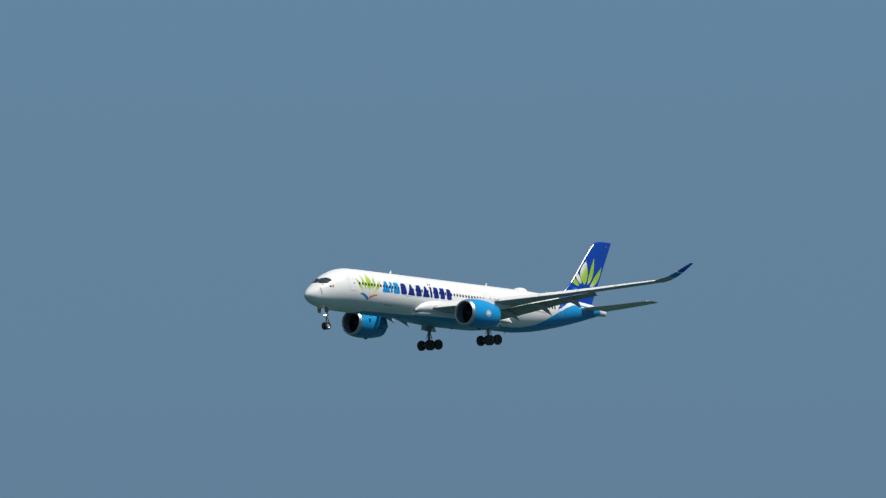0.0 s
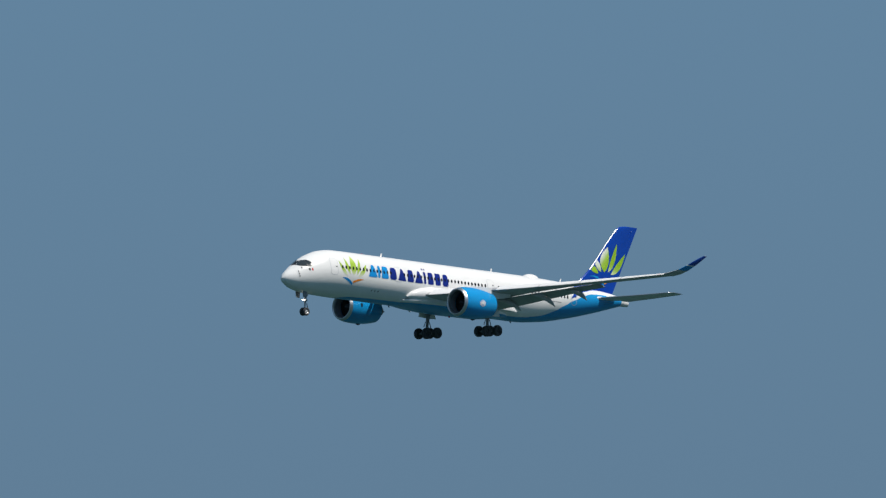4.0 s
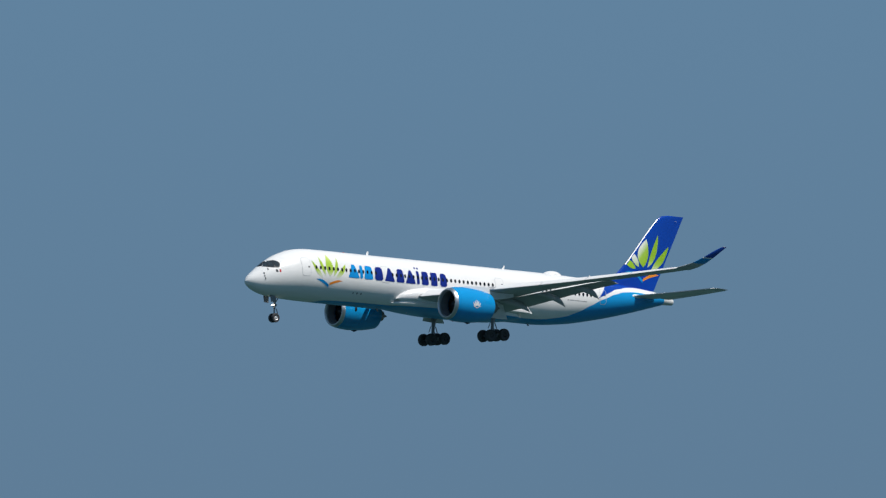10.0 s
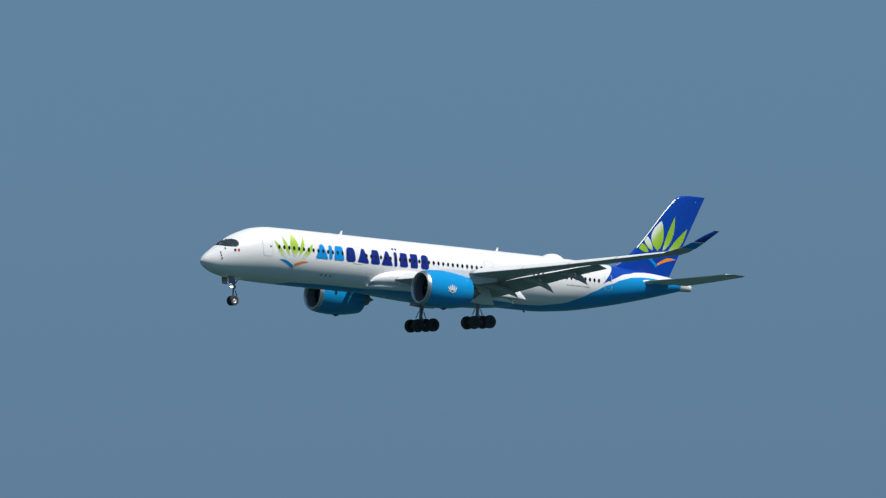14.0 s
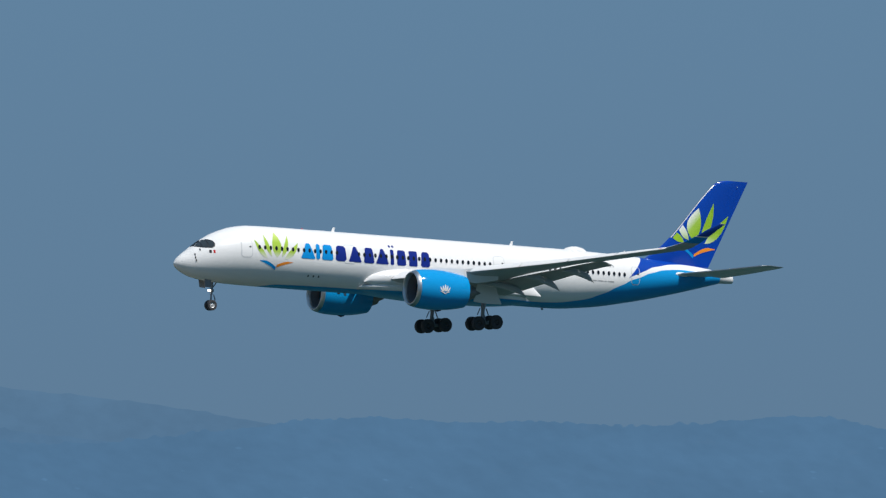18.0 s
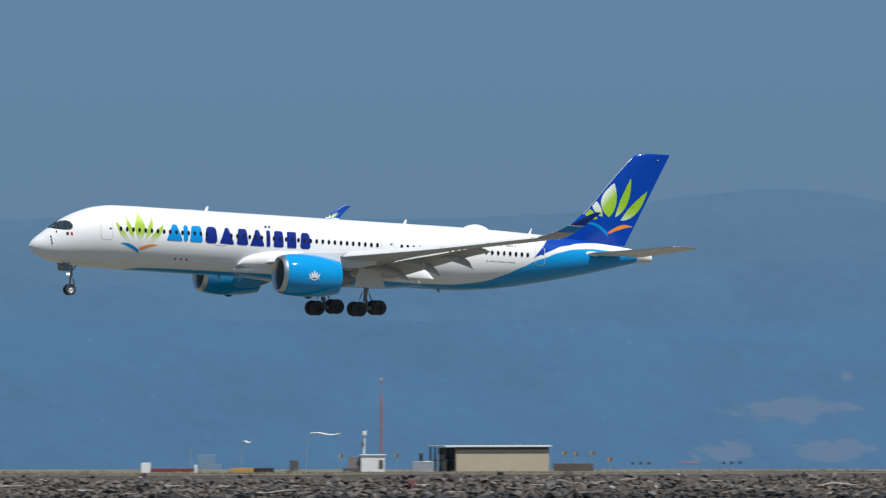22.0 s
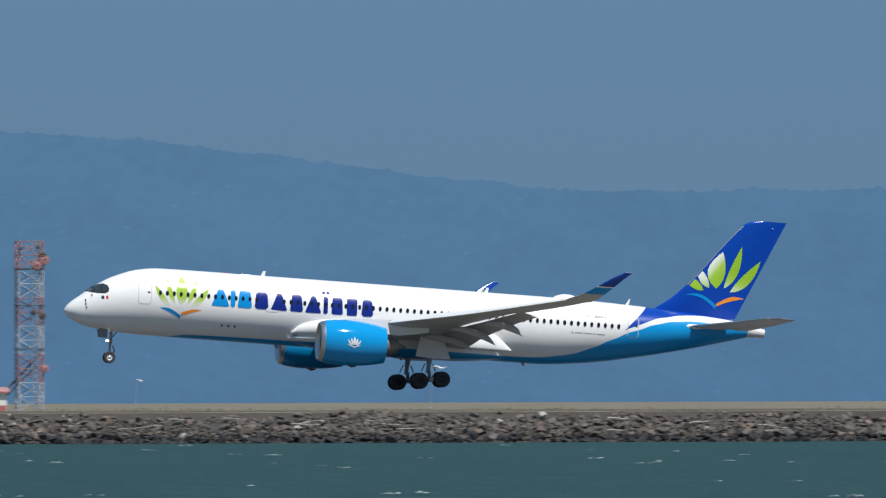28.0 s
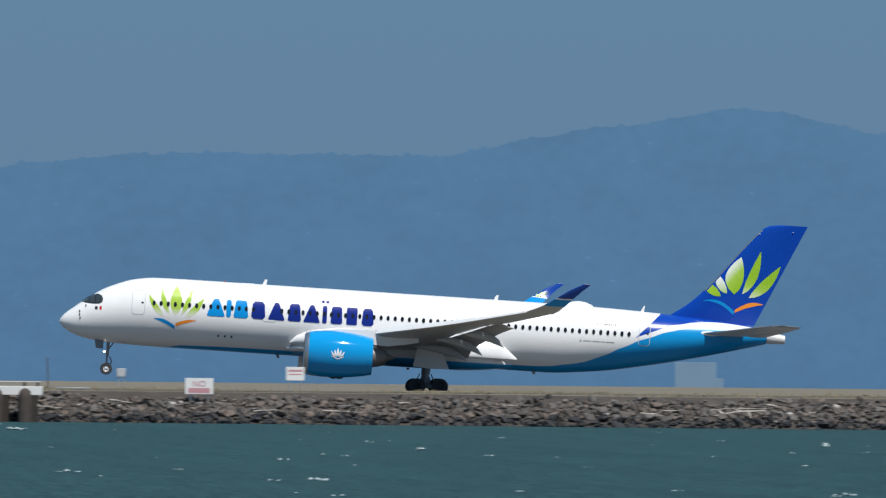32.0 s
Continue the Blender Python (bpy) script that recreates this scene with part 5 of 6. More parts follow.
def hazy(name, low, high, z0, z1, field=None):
    """Distant land, glowing: haze is painted into its colour, paler towards each range's top."""
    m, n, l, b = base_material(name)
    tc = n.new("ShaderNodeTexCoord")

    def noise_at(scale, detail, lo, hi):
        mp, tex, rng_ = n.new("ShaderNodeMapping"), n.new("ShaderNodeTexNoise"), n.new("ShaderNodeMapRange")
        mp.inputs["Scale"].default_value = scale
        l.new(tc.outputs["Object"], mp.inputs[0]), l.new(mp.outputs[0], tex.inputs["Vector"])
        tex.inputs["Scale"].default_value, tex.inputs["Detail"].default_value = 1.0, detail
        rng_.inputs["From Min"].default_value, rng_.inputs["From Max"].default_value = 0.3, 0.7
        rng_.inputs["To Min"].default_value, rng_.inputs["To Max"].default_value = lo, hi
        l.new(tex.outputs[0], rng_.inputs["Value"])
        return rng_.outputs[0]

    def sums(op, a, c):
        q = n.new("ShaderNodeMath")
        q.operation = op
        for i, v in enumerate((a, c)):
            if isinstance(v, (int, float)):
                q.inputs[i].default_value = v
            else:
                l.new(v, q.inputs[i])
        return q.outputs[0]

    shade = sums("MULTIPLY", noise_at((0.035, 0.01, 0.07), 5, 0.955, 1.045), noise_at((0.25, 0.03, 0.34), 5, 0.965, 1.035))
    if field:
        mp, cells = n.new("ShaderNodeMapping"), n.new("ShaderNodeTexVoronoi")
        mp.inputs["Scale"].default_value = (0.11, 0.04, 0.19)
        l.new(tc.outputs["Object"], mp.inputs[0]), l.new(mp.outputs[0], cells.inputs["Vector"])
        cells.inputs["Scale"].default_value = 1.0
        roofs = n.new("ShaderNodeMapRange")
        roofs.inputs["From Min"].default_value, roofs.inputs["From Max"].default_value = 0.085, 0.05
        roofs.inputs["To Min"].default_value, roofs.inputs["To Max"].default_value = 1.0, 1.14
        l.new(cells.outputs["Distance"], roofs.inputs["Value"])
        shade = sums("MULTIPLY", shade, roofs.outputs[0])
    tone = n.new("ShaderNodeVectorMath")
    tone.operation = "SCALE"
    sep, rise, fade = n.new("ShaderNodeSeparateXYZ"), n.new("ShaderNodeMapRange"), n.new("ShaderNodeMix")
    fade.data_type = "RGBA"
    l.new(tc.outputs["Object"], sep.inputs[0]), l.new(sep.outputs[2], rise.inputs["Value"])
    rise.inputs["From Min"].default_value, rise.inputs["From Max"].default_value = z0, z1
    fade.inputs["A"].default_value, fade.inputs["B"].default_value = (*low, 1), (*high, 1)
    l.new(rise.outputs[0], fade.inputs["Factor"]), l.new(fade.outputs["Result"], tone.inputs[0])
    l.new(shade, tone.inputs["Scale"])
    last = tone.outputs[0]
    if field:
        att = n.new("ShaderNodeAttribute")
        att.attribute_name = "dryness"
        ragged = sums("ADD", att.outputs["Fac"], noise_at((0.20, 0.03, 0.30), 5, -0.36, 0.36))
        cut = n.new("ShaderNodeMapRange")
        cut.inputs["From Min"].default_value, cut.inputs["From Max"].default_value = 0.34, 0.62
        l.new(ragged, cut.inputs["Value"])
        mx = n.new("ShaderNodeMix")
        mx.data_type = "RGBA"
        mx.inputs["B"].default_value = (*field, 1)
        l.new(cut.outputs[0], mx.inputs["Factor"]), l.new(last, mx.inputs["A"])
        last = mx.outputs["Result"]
    # the brightness of the haze is the land's own glow
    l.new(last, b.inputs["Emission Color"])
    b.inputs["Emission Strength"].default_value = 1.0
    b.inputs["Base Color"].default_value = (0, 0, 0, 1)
    b.inputs["Roughness"].default_value, b.inputs["Specular IOR Level"].default_value = 1.0, 0.0
    return m


m_hill = hazy("haze_painted_hill", (0.078, 0.172, 0.300), (0.0855, 0.184, 0.311), 0.0, 85.0, (0.122, 0.193, 0.303))
m_far_hill = hazy("haze_painted_mountain", (0.092, 0.183, 0.300), (0.1075, 0.200, 0.309), 45.0, 88.0)
m_mid_hill = hazy("haze_painted_ridge", (0.082, 0.176, 0.303), (0.0930, 0.185, 0.303), 25.0, 58.0)
# haze over the far hangars is put into this wall colour
m_far_house = surface("haze_tinted_cladding", (0.205, 0.300, 0.400), 0.9, vary=0.05, size=4.0, spec=0.1)


def build_range(name, mounds, floor, far, trees, material, label, start, stop, step, rows=30, foot=90):
    vs, dry, nx = [], [], int((stop - start) / step) + 1
    for i in range(nx):
        az = start + i * step
        top = floor + sum(h * math.exp(-((az - c) / w) ** 2) for c, w, h in mounds)
        bumps = 0.4 * noise.noise((az * 9, 1.7, 0)) + 0.75 * abs(noise.noise((az * 26, 9.1, 0))) + 0.3 * noise.noise((az * 4, 5, 0)) + 0.35 * abs(noise.noise((az * 90, 3.1, 0)))
        top += trees * bumps
        a = radians(az)
        near = [f for f in DRY_FIELDS if abs(f[0] - az) < 1.6 * f[2]]
        for j in range(rows):
            u = j / (rows - 1)
            el = -0.12 + (top + 0.12) * u
            d = far - foot * (1 - u) ** 1.3
            vs.append((d * math.sin(a), d * math.cos(a), EYE[2] + d * math.tan(radians(el))))
            dry.append(max([0.0] + [1.25 - math.hypot((az - f[0]) / f[2], (el - f[1]) / f[3]) for f in near]))
    fs = [(i * rows + j, (i + 1) * rows + j, (i + 1) * rows + j + 1, i * rows + j + 1) for i in range(nx - 1) for j in range(rows - 1)]
    me = bpy.data.meshes.new(name)
    me.from_pydata(vs, [], fs)
    me.materials.append(material)
    me.attributes.new("dryness", "FLOAT", "POINT").data.foreach_set("value", dry)
    tagged(new(name, me), label, "hills", kind="structure")


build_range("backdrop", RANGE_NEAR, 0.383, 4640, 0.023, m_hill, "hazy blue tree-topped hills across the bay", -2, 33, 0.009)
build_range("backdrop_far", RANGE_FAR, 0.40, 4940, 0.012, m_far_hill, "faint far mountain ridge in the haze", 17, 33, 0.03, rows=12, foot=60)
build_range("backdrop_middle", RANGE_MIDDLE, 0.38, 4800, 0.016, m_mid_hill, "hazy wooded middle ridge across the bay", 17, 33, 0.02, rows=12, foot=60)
build_revetment()
build_grass()
build_driftwood()
whitecaps = build_whitecaps()


# ---- things on the airfield ----
m_tan = surface("tan_wall_sheeting", (0.42, 0.35, 0.26), 0.8, vary=0.08, size=1.5)
m_brown = surface("weathered_brown_steel", (0.10, 0.085, 0.075), 0.85, vary=0.25, size=1.0)
m_roof = surface("white_roof_sheeting", (0.72, 0.72, 0.70), 0.6, vary=0.06, size=1.0)
m_hutwhite = surface("white_hut_paint", (0.75, 0.74, 0.72), 0.6, vary=0.06, size=0.8)
m_hutgrey = surface("dull_grey_brown_wall", (0.20, 0.17, 0.165), 0.8, vary=0.15, size=0.8)
m_hutroof = surface("faded_pink_red_roofing", (0.42, 0.23, 0.22), 0.7, vary=0.15, size=0.8)
m_barrier = surface("dark_red_barrier_paint", (0.20, 0.035, 0.045), 0.7, vary=0.15, size=0.6)
m_mastwhite = surface("dull_white_mast_paint", (0.42, 0.43, 0.45), 0.7, vary=0.15, size=0.6)
# bluish tone carries the haze in front of the far poles
m_pale_pole = surface("haze_blue_pole_paint", (0.27, 0.33, 0.40), 0.6, vary=0.08, size=0.6)
m_hutred = surface("faded_red_paint", (0.42, 0.135, 0.13), 0.65, vary=0.12, size=0.8)
m_mastred = surface("orange_red_mast_paint", (0.36, 0.17, 0.16), 0.65, vary=0.1, size=0.8)
m_yellow = surface("yellow_marker_paint", (0.50, 0.27, 0.06), 0.6, vary=0.1, size=0.4)
m_black = surface("black_fitting", (0.02, 0.02, 0.022), 0.7, vary=0.2, size=0.4)
m_galv = surface("galvanised_steel", (0.40, 0.42, 0.44), 0.5, metal=0.5, vary=0.1, size=0.5)
m_sign = surface("white_sign_face", (0.74, 0.74, 0.73), 0.6, vary=0.05, size=0.6)
m_signred = surface("red_sign_print", (0.52, 0.26, 0.28), 0.6, vary=0.05)
m_pile = surface("tarred_timber_pile", (0.035, 0.028, 0.022), 0.9, vary=0.3, size=0.5)
m_fender = surface("worn_brown_timber", (0.060, 0.048, 0.042), 0.9, vary=0.3, size=0.5)
m_buoy = surface("faded_pinkish_buoy_paint", (0.60, 0.50, 0.50), 0.7, vary=0.2, size=0.4)
m_tank = surface("dark_grey_tank_paint", (0.08, 0.085, 0.09), 0.7, vary=0.15, size=0.8)
m_bush = surface("dry_bush_leaves", (0.30, 0.23, 0.11), 0.9, vary=0.3, size=0.3, random_each=0.4)


def spot(turn, y, z=None, spin=0.0):
    x = y * math.tan(radians(turn))
    return pose(x, y, field_height(x, y) if z is None else z, 0, 0, -turn + spin)


def boxed(name, x0, y0, z0, x1, y1, z1, material, parent, label="", bevel=0.02):
    bm = bmesh.new()
    box(bm, x0, y0, z0, x1, y1, z1, bevel)
    return part(name, bm, material, parent, label)


def rod(name, a, b, r, material, parent, label="", n=8, r1=None):
    bm = bmesh.new()
    tube(bm, a, b, r, r1, n)
    return part(name, bm, material, parent, label)


def build_shed():
    shed = thing("equipment_shed", "tan flat-roofed equipment shed with an open dark bay, on the airfield", "shed", spot(23.24, 1606, spin=18))
    boxed("wall", -0.1, 0, 0, 9.1, 0.12, 2.25, m_tan, shed)
    boxed("wall", 8.28, 0.13, 0, 9.1, 5.0, 2.25, m_tan, shed)
    boxed("wall", -0.1, 5.0, 0, 9.1, 5.12, 2.25, m_tan, shed)
    boxed("eave_band", -0.1, -0.03, 2.05, 9.1, -0.002, 2.28, m_brown, shed)
    boxed("roof", -1.3, -0.35, 2.30, 9.25, 5.3, 2.46, m_roof, shed, "white sheet roof")
    for y in (0.3, 1.8, 3.4, 4.8):
        boxed("post", -1.1, y, 0, -0.95, y + 0.15, 2.28, m_brown, shed)
    boxed("back_panel", -0.25, 0.2, 0, -0.13, 4.9, 2.2, m_black, shed)
    boxed("shelf", -1.0, 0.5, 1.0, -0.3, 4.6, 1.1, m_brown, shed)
    boxed("cabinet", -1.0, 2.2, 0, -0.4, 2.9, 1.6, m_hutwhite, shed)
    low = thing("low_wall", "low dark brown wall beside the tan shed", "wall", spot(23.588, 1612))
    boxed("wall_panel", -1.6, 0, 0, 2.2, 0.2, 0.75, m_brown, low)


def build_white_hut():
    hut = thing("instrument_hut", "small white instrument hut with a sensor pole on its roof", "hut", spot(22.985, 1604))
    boxed("body", -1.2, 0, 0, 1.0, 2.2, 1.55, m_hutwhite, hut)
    boxed("roof", -1.3, -0.1, 1.56, 1.15, 2.3, 1.68, m_roof, hut)
    boxed("side_wall", -2.4, 0.3, 0, -1.22, 2.2, 1.45, m_hutgrey, hut)
    boxed("doorway", 0.45, -0.02, 0.3, 0.85, -0.001, 1.15, m_brown, hut)
    boxed("skirting", -2.45, 0.1, 0, -1.23, 0.28, 0.4, m_brown, hut)
    pole = rod("sensor_pole", (-0.95, 1, 1.6), (-0.85, 1, 3.5), 0.07, m_hutwhite, hut)
    boxed("sensor_head", -1.05, 0.8, 3.45, -0.68, 1.2, 3.85, m_hutwhite, pole)
    boxed("sensor_box", -1.15, 0.7, 2.4, -0.9, 1.1, 2.85, m_brown, pole)
    mast = thing("radio_mast", "thin orange-red lattice radio mast", "mast", spot(23.008, 1612))
    for x, y in ((-0.14, -0.1), (0.14, -0.1), (0, 0.16)):
        rod("leg", (x, y, 0), (x * 0.8, y * 0.8, 7.2), 0.035, m_mastred, mast)
    for k in range(16):
        a = [(-0.14, -0.1), (0.14, -0.1), (0, 0.16)]
        p, q = a[k % 3], a[(k + 1) % 3]
        rod("brace", (*p, 0.3 + 0.42 * k), (*q, 0.3 + 0.42 * (k + 1)), 0.03, m_mastred, mast, n=5)
    rod("whip", (0, 0, 7.2), (0, 0, 8.5), 0.03, m_mastred, mast)
    boxed("obstruction_lamp", -0.12, -0.12, 8.5, 0.12, 0.12, 8.8, m_signred, mast)
    boxed("lamp_box", -0.2, -0.2, 0, 0.2, 0.2, 0.9, m_galv, thing("equipment_cabinet", "small pale blue-grey metal cabinet", "cabinet", spot(23.12, 1608)))


def small_box(name, label, category, turn, y, w, h, material, base=0.0, depth=0.5, group=""):
    t_ = thing(name, label, category, spot(turn, y), group)
    boxed("body", -w / 2, 0, base, w / 2, depth, base + h, material, t_, bevel=0.04)
    if base > 0.2:
        for x in (-w * 0.3, w * 0.3):
            rod("leg", (x, depth / 2, 0), (x, depth / 2, base), 0.05, m_galv, t_)
    else:
        boxed("plinth", -w / 2 - 0.06, -0.06, 0, w / 2 + 0.06, depth + 0.06, 0.08, m_galv, t_, bevel=0.01)
    return t_


def build_sign(turn, y, w, h, base, rows, label, words=""):
    s_ = thing("warning_sign", label, "sign", spot(turn, y), "warning signs on the bank")
    boxed("board", -w / 2, 0, base, w / 2, 0.06, base + h, m_sign, s_, bevel=0.01)
    for x in (-w * 0.32, w * 0.32):
        rod("post", (x, 0.12, -0.3), (x, 0.12, base + h * 0.9), 0.05, m_galv, s_)
    for z0, z1, x0, x1 in rows:
        boxed("print_bar", x0 * w / 2, -0.012, base + z0 * h, x1 * w / 2, -0.002, base + z1 * h, m_signred, s_, bevel=0)
    if words:
        cu = bpy.data.curves.new("lettering", "FONT")
        cu.body, cu.size, cu.extrude, cu.align_x = words, h * 0.52, 0.006, "CENTER"
        ob = new("lettering", cu)
        dg = bpy.context.evaluated_depsgraph_get()
        me = bpy.data.meshes.new_from_object(ob.evaluated_get(dg))
        bpy.data.objects.remove(ob)
        me.materials.clear()
        me.materials.append(m_signred)
        o2 = new("lettering", me)
        o2.parent = s_
        o2.matrix_local = pose(0, -0.014, base + h * 0.48, 90)


def build_lamp_post(turn, y, tall, arm, label="slender pale lamp post with a long white curved arm"):
    p = thing("lamp_post", label, "lamp post", spot(turn, y), "lamp posts along the airfield road")
    rod("pole", (0, 0, 0), (tall * 0.06, 0, tall * 0.97), 0.036, m_pale_pole, p, r1=0.022)
    bm = bmesh.new()
    pts = [(tall * 0.06 + arm * (0.10 + 0.92 * u), 0, tall * (0.985 + 0.028 * math.sin(u * 6.0 + 0.6))) for u in [k / 10 for k in range(11)]]
    rings = []
    for i, q in enumerate(pts):
        w = 0.085 if 2 < i < 8 else 0.055
        rings.append([Vector(q) + Vector((0, 0.12 * math.cos(a), w * math.sin(a))) for a in [j * math.tau / 8 for j in range(8)]])
    loft(bm, rings)
    part("arm", bm, m_roof, p, "white curved lamp arm")
    boxed("base_plate", -0.2, -0.2, 0, 0.2, 0.2, 0.08, m_galv, p)


def build_tower():
    tw = thing("lattice_tower", "red and white steel lattice light tower on the bank", "tower", spot(10.525, 1600, spin=9))
    h, bays = 14.8, 12
    for x in (-1.06, 1.06):
        for y in (-1.06, 1.06):
            for k in range(bays // 2):
                z0, z1 = h * k / 6, h * (k + 1) / 6
                rod("leg", (x, y, z0), (x, y, z1), 0.065, m_mastred if k % 2 else m_mastwhite, tw, n=6)
    for k in range(bays):
        z0, z1 = h * k / bays, h * (k + 1) / bays
        mat = m_mastred if (k // 2) % 2 else m_mastwhite
        for a, c in (((-1.06, -1.06), (1.06, -1.06)), ((1.06, -1.06), (1.06, 1.06)), ((1.06, 1.06), (-1.06, 1.06)), ((-1.06, 1.06), (-1.06, -1.06))):
            rod("horizontal", (*a, z1), (*c, z1), 0.035, mat, tw, n=5)
            rod("diagonal", (*a, z0), (*c, z1), 0.03, mat, tw, n=5)
            rod("diagonal", (*c, z0), (*a, z1), 0.03, mat, tw, n=5)
    for z in (5.4, 9.2, 12.4):
        boxed("platform", -1.2, -1.2, z, 1.2, 1.2, z + 0.06, m_brown, tw)
    for x, z, w, mat in ((1.15, 13.2, 0.85, m_mastred), (1.06, 13.6, 0.55, m_brown), (0.5, 12.7, 0.75, m_mastred), (1.0, 8.3, 0.6, m_brown), (0.2, 8.6, 0.5, m_brown), (-0.9, 14.2, 0.3, m_brown), (0.6, 14.3, 0.3, m_brown), (1.2, 3.7, 0.6, m_mastred)):
        bm = bmesh.new()
        turned(bm, [(-0.3, 0.1), (-0.25, w * 0.5), (0.12, w * 0.55), (0.2, 0.1)], "Y", 16, (x, -1.1, z))
        part("lamp_drum", bm, mat, tw)
    for k in range(5):
        rod("rail", (-1.2 + 0.6 * k, -1.2, 12.46), (-1.2 + 0.6 * k, -1.2, 13.4), 0.025, m_mastred, tw, n=5)
    rod("ladder_rail", (0.1, -1.25, 0), (0.1, -1.25, h), 0.03, m_galv, tw, n=5)
    rod("ladder_rail", (0.5, -1.25, 0), (0.5, -1.25, h), 0.03, m_galv, tw, n=5)
    for k in range(30):
        rod("rung", (0.1, -1.25, 0.3 + 0.46 * k), (0.5, -1.25, 0.3 + 0.46 * k), 0.02, m_galv, tw, n=5)
    hut = thing("checkered_hut", "red and white checkered equipment hut with a red roof", "hut", spot(10.238, 1600, spin=3))
    w, hh = 6.2, 1.70
    boxed("body", 0, 0.05, 0, w, 3.0, hh, m_hutwhite, hut)
    for i, (x0, x1) in enumerate(((0.05, 1.55), (1.60, 3.10), (3.15, 4.62), (4.67, 6.15))):
        red_top = i % 2 == 0
        boxed("panel", x0, -0.01, 0.5, x1, 0.045, hh - 0.02, m_hutred if red_top else m_hutwhite, hut)
        boxed("panel", x0, -0.01, 0.02, x1, 0.045, 0.48, m_hutwhite if red_top else m_hutred, hut)
    bm = bmesh.new()
    loft(bm, [[Vector((x, y, z)) for y, z in ((-0.3, hh + 0.02), (3.3, hh + 0.02), (1.5, hh + 0.42))] for x in (-0.8, w + 0.2)])
    part("roof", bm, m_hutroof, hut, "faded red sheet roof")
    boxed("entry_wall", -1.15, 0.55, 0, -0.05, 2.7, 1.68, m_hutgrey, hut, "dull grey-brown lobby wall")
    boxed("entry_door", -0.95, 0.50, 0.02, -0.30, 0.549, 1.50, m_brown, hut)
    boxed("side_door", 4.95, -0.04, 0.55, 5.25, -0.011, 1.55, m_galv, hut, "narrow grey door")
    boxed("wall_lamp", 2.25, -0.14, 1.30, 2.50, -0.011, 1.52, m_black, hut)
    boxed("roof_trim", -0.8, -0.34, 1.60, 6.4, -0.301, 1.74, m_hutred, hut)
    boxed("awning", -2.0, 0.2, 1.35, -0.9, 2.2, 1.5, m_roof, hut)
    rod("cable_tray", (w + 0.05, 1.2, 1.9), (w + 2.6, 1.2, 4.6), 0.09, m_brown, hut)
    rod("cable_tray", (w + 0.05, 0.6, 1.4), (w + 2.6, 0.6, 4.0), 0.07, m_brown, hut)
    post = thing("marker_post", "orange-red marker post with a tilted white lamp", "post", spot(9.96, 1592))
    rod("post", (0, 0, 0), (0, 0, 2.25), 0.16, m_mastred, post, r1=0.13)
    rod("lamp", (0.06, 0, 2.25), (-0.30, 0, 2.85), 0.12, m_hutwhite, post, r1=0.06)


def build_pier():
    pier = thing("pier", "short white-decked pier on dark timber piles at the shore", "pier", spot(2.40, 1553, z=0.0))
    boxed("deck", -9.0, -1.5, 2.25, 0.1, 9.0, 2.98, m_roof, pier, "white weathered deck edge")
    for x in (-0.9, -3.3, -5.7, -8.1):
        for y in (-1.2, 3.5):
            rod("post", (x, y, -2), (x, y, 2.24), 0.62, m_pile, pier, n=14)
        bm = bmesh.new()
        turned(bm, [(-1.2, 0.58), (1.6, 0.58), (2.2, 0.55), (2.55, 0.46), (2.75, 0.28), (2.82, 0.02)], "Z", 16, (x - 0.45, -2.3, 0), cap=True)
        part("fender_pile", bm, m_fender, pier, "worn brown round-topped fender pile")
    for x, z in ((-7.6, 0.4), (-4.4, 0.55), (-1.4, 0.45), (-0.3, 0.35)):
        rod("bollard", (x, -1.2, 2.9), (x, -1.2, 2.95 + z), 0.10, m_black, pier)
    rod("rail", (-9, -1.3, 3.35), (0.0, -1.3, 3.35), 0.04, m_galv, pier)
    stick = thing("bent_stake", "thin leaning wooden stake on the bank", "stake", spot(2.421, 1576))
    rod("stake", (0, 0, 0), (-0.1, 0, 2.6), 0.05, m_brown, stick)
    boxed("shelf_rail", 0, 0, 0, 3.0, 0.05, 0.12, m_galv, thing("low_rail", "low metal rail beside the pier", "rail", spot(2.44, 1577)))


def build_buoy():
    b = thing("channel_buoy", "faded pinkish white channel marker leaning on a dark float", "buoy", spot(15.02, 1391, z=0.0) @ pose(0, 0, 0, 0, 7, 0))
    bm = bmesh.new()
    turned(bm, [(-0.5, 0.25), (-0.2, 0.40), (0.03, 0.40), (0.16, 0.30), (0.22, 0.24)], "Z", 18, cap=True)
    part("float", bm, m_tank, b, "dark weathered float")
    bm = bmesh.new()
    turned(bm, [(0.20, 0.21), (1.30, 0.20), (1.38, 0.15)], "Z", 18, cap=True)
    part("body", bm, m_buoy, b)
    for z in (0.42, 1.12):
        bm = bmesh.new()
        turned(bm, [(z, 0.214), (z + 0.10, 0.213)], "Z", 18, cap=True)
        part("band", bm, m_hutroof, b)
    rod("top_cap", (0, 0, 1.38), (0, 0, 1.50), 0.13, m_black, b)


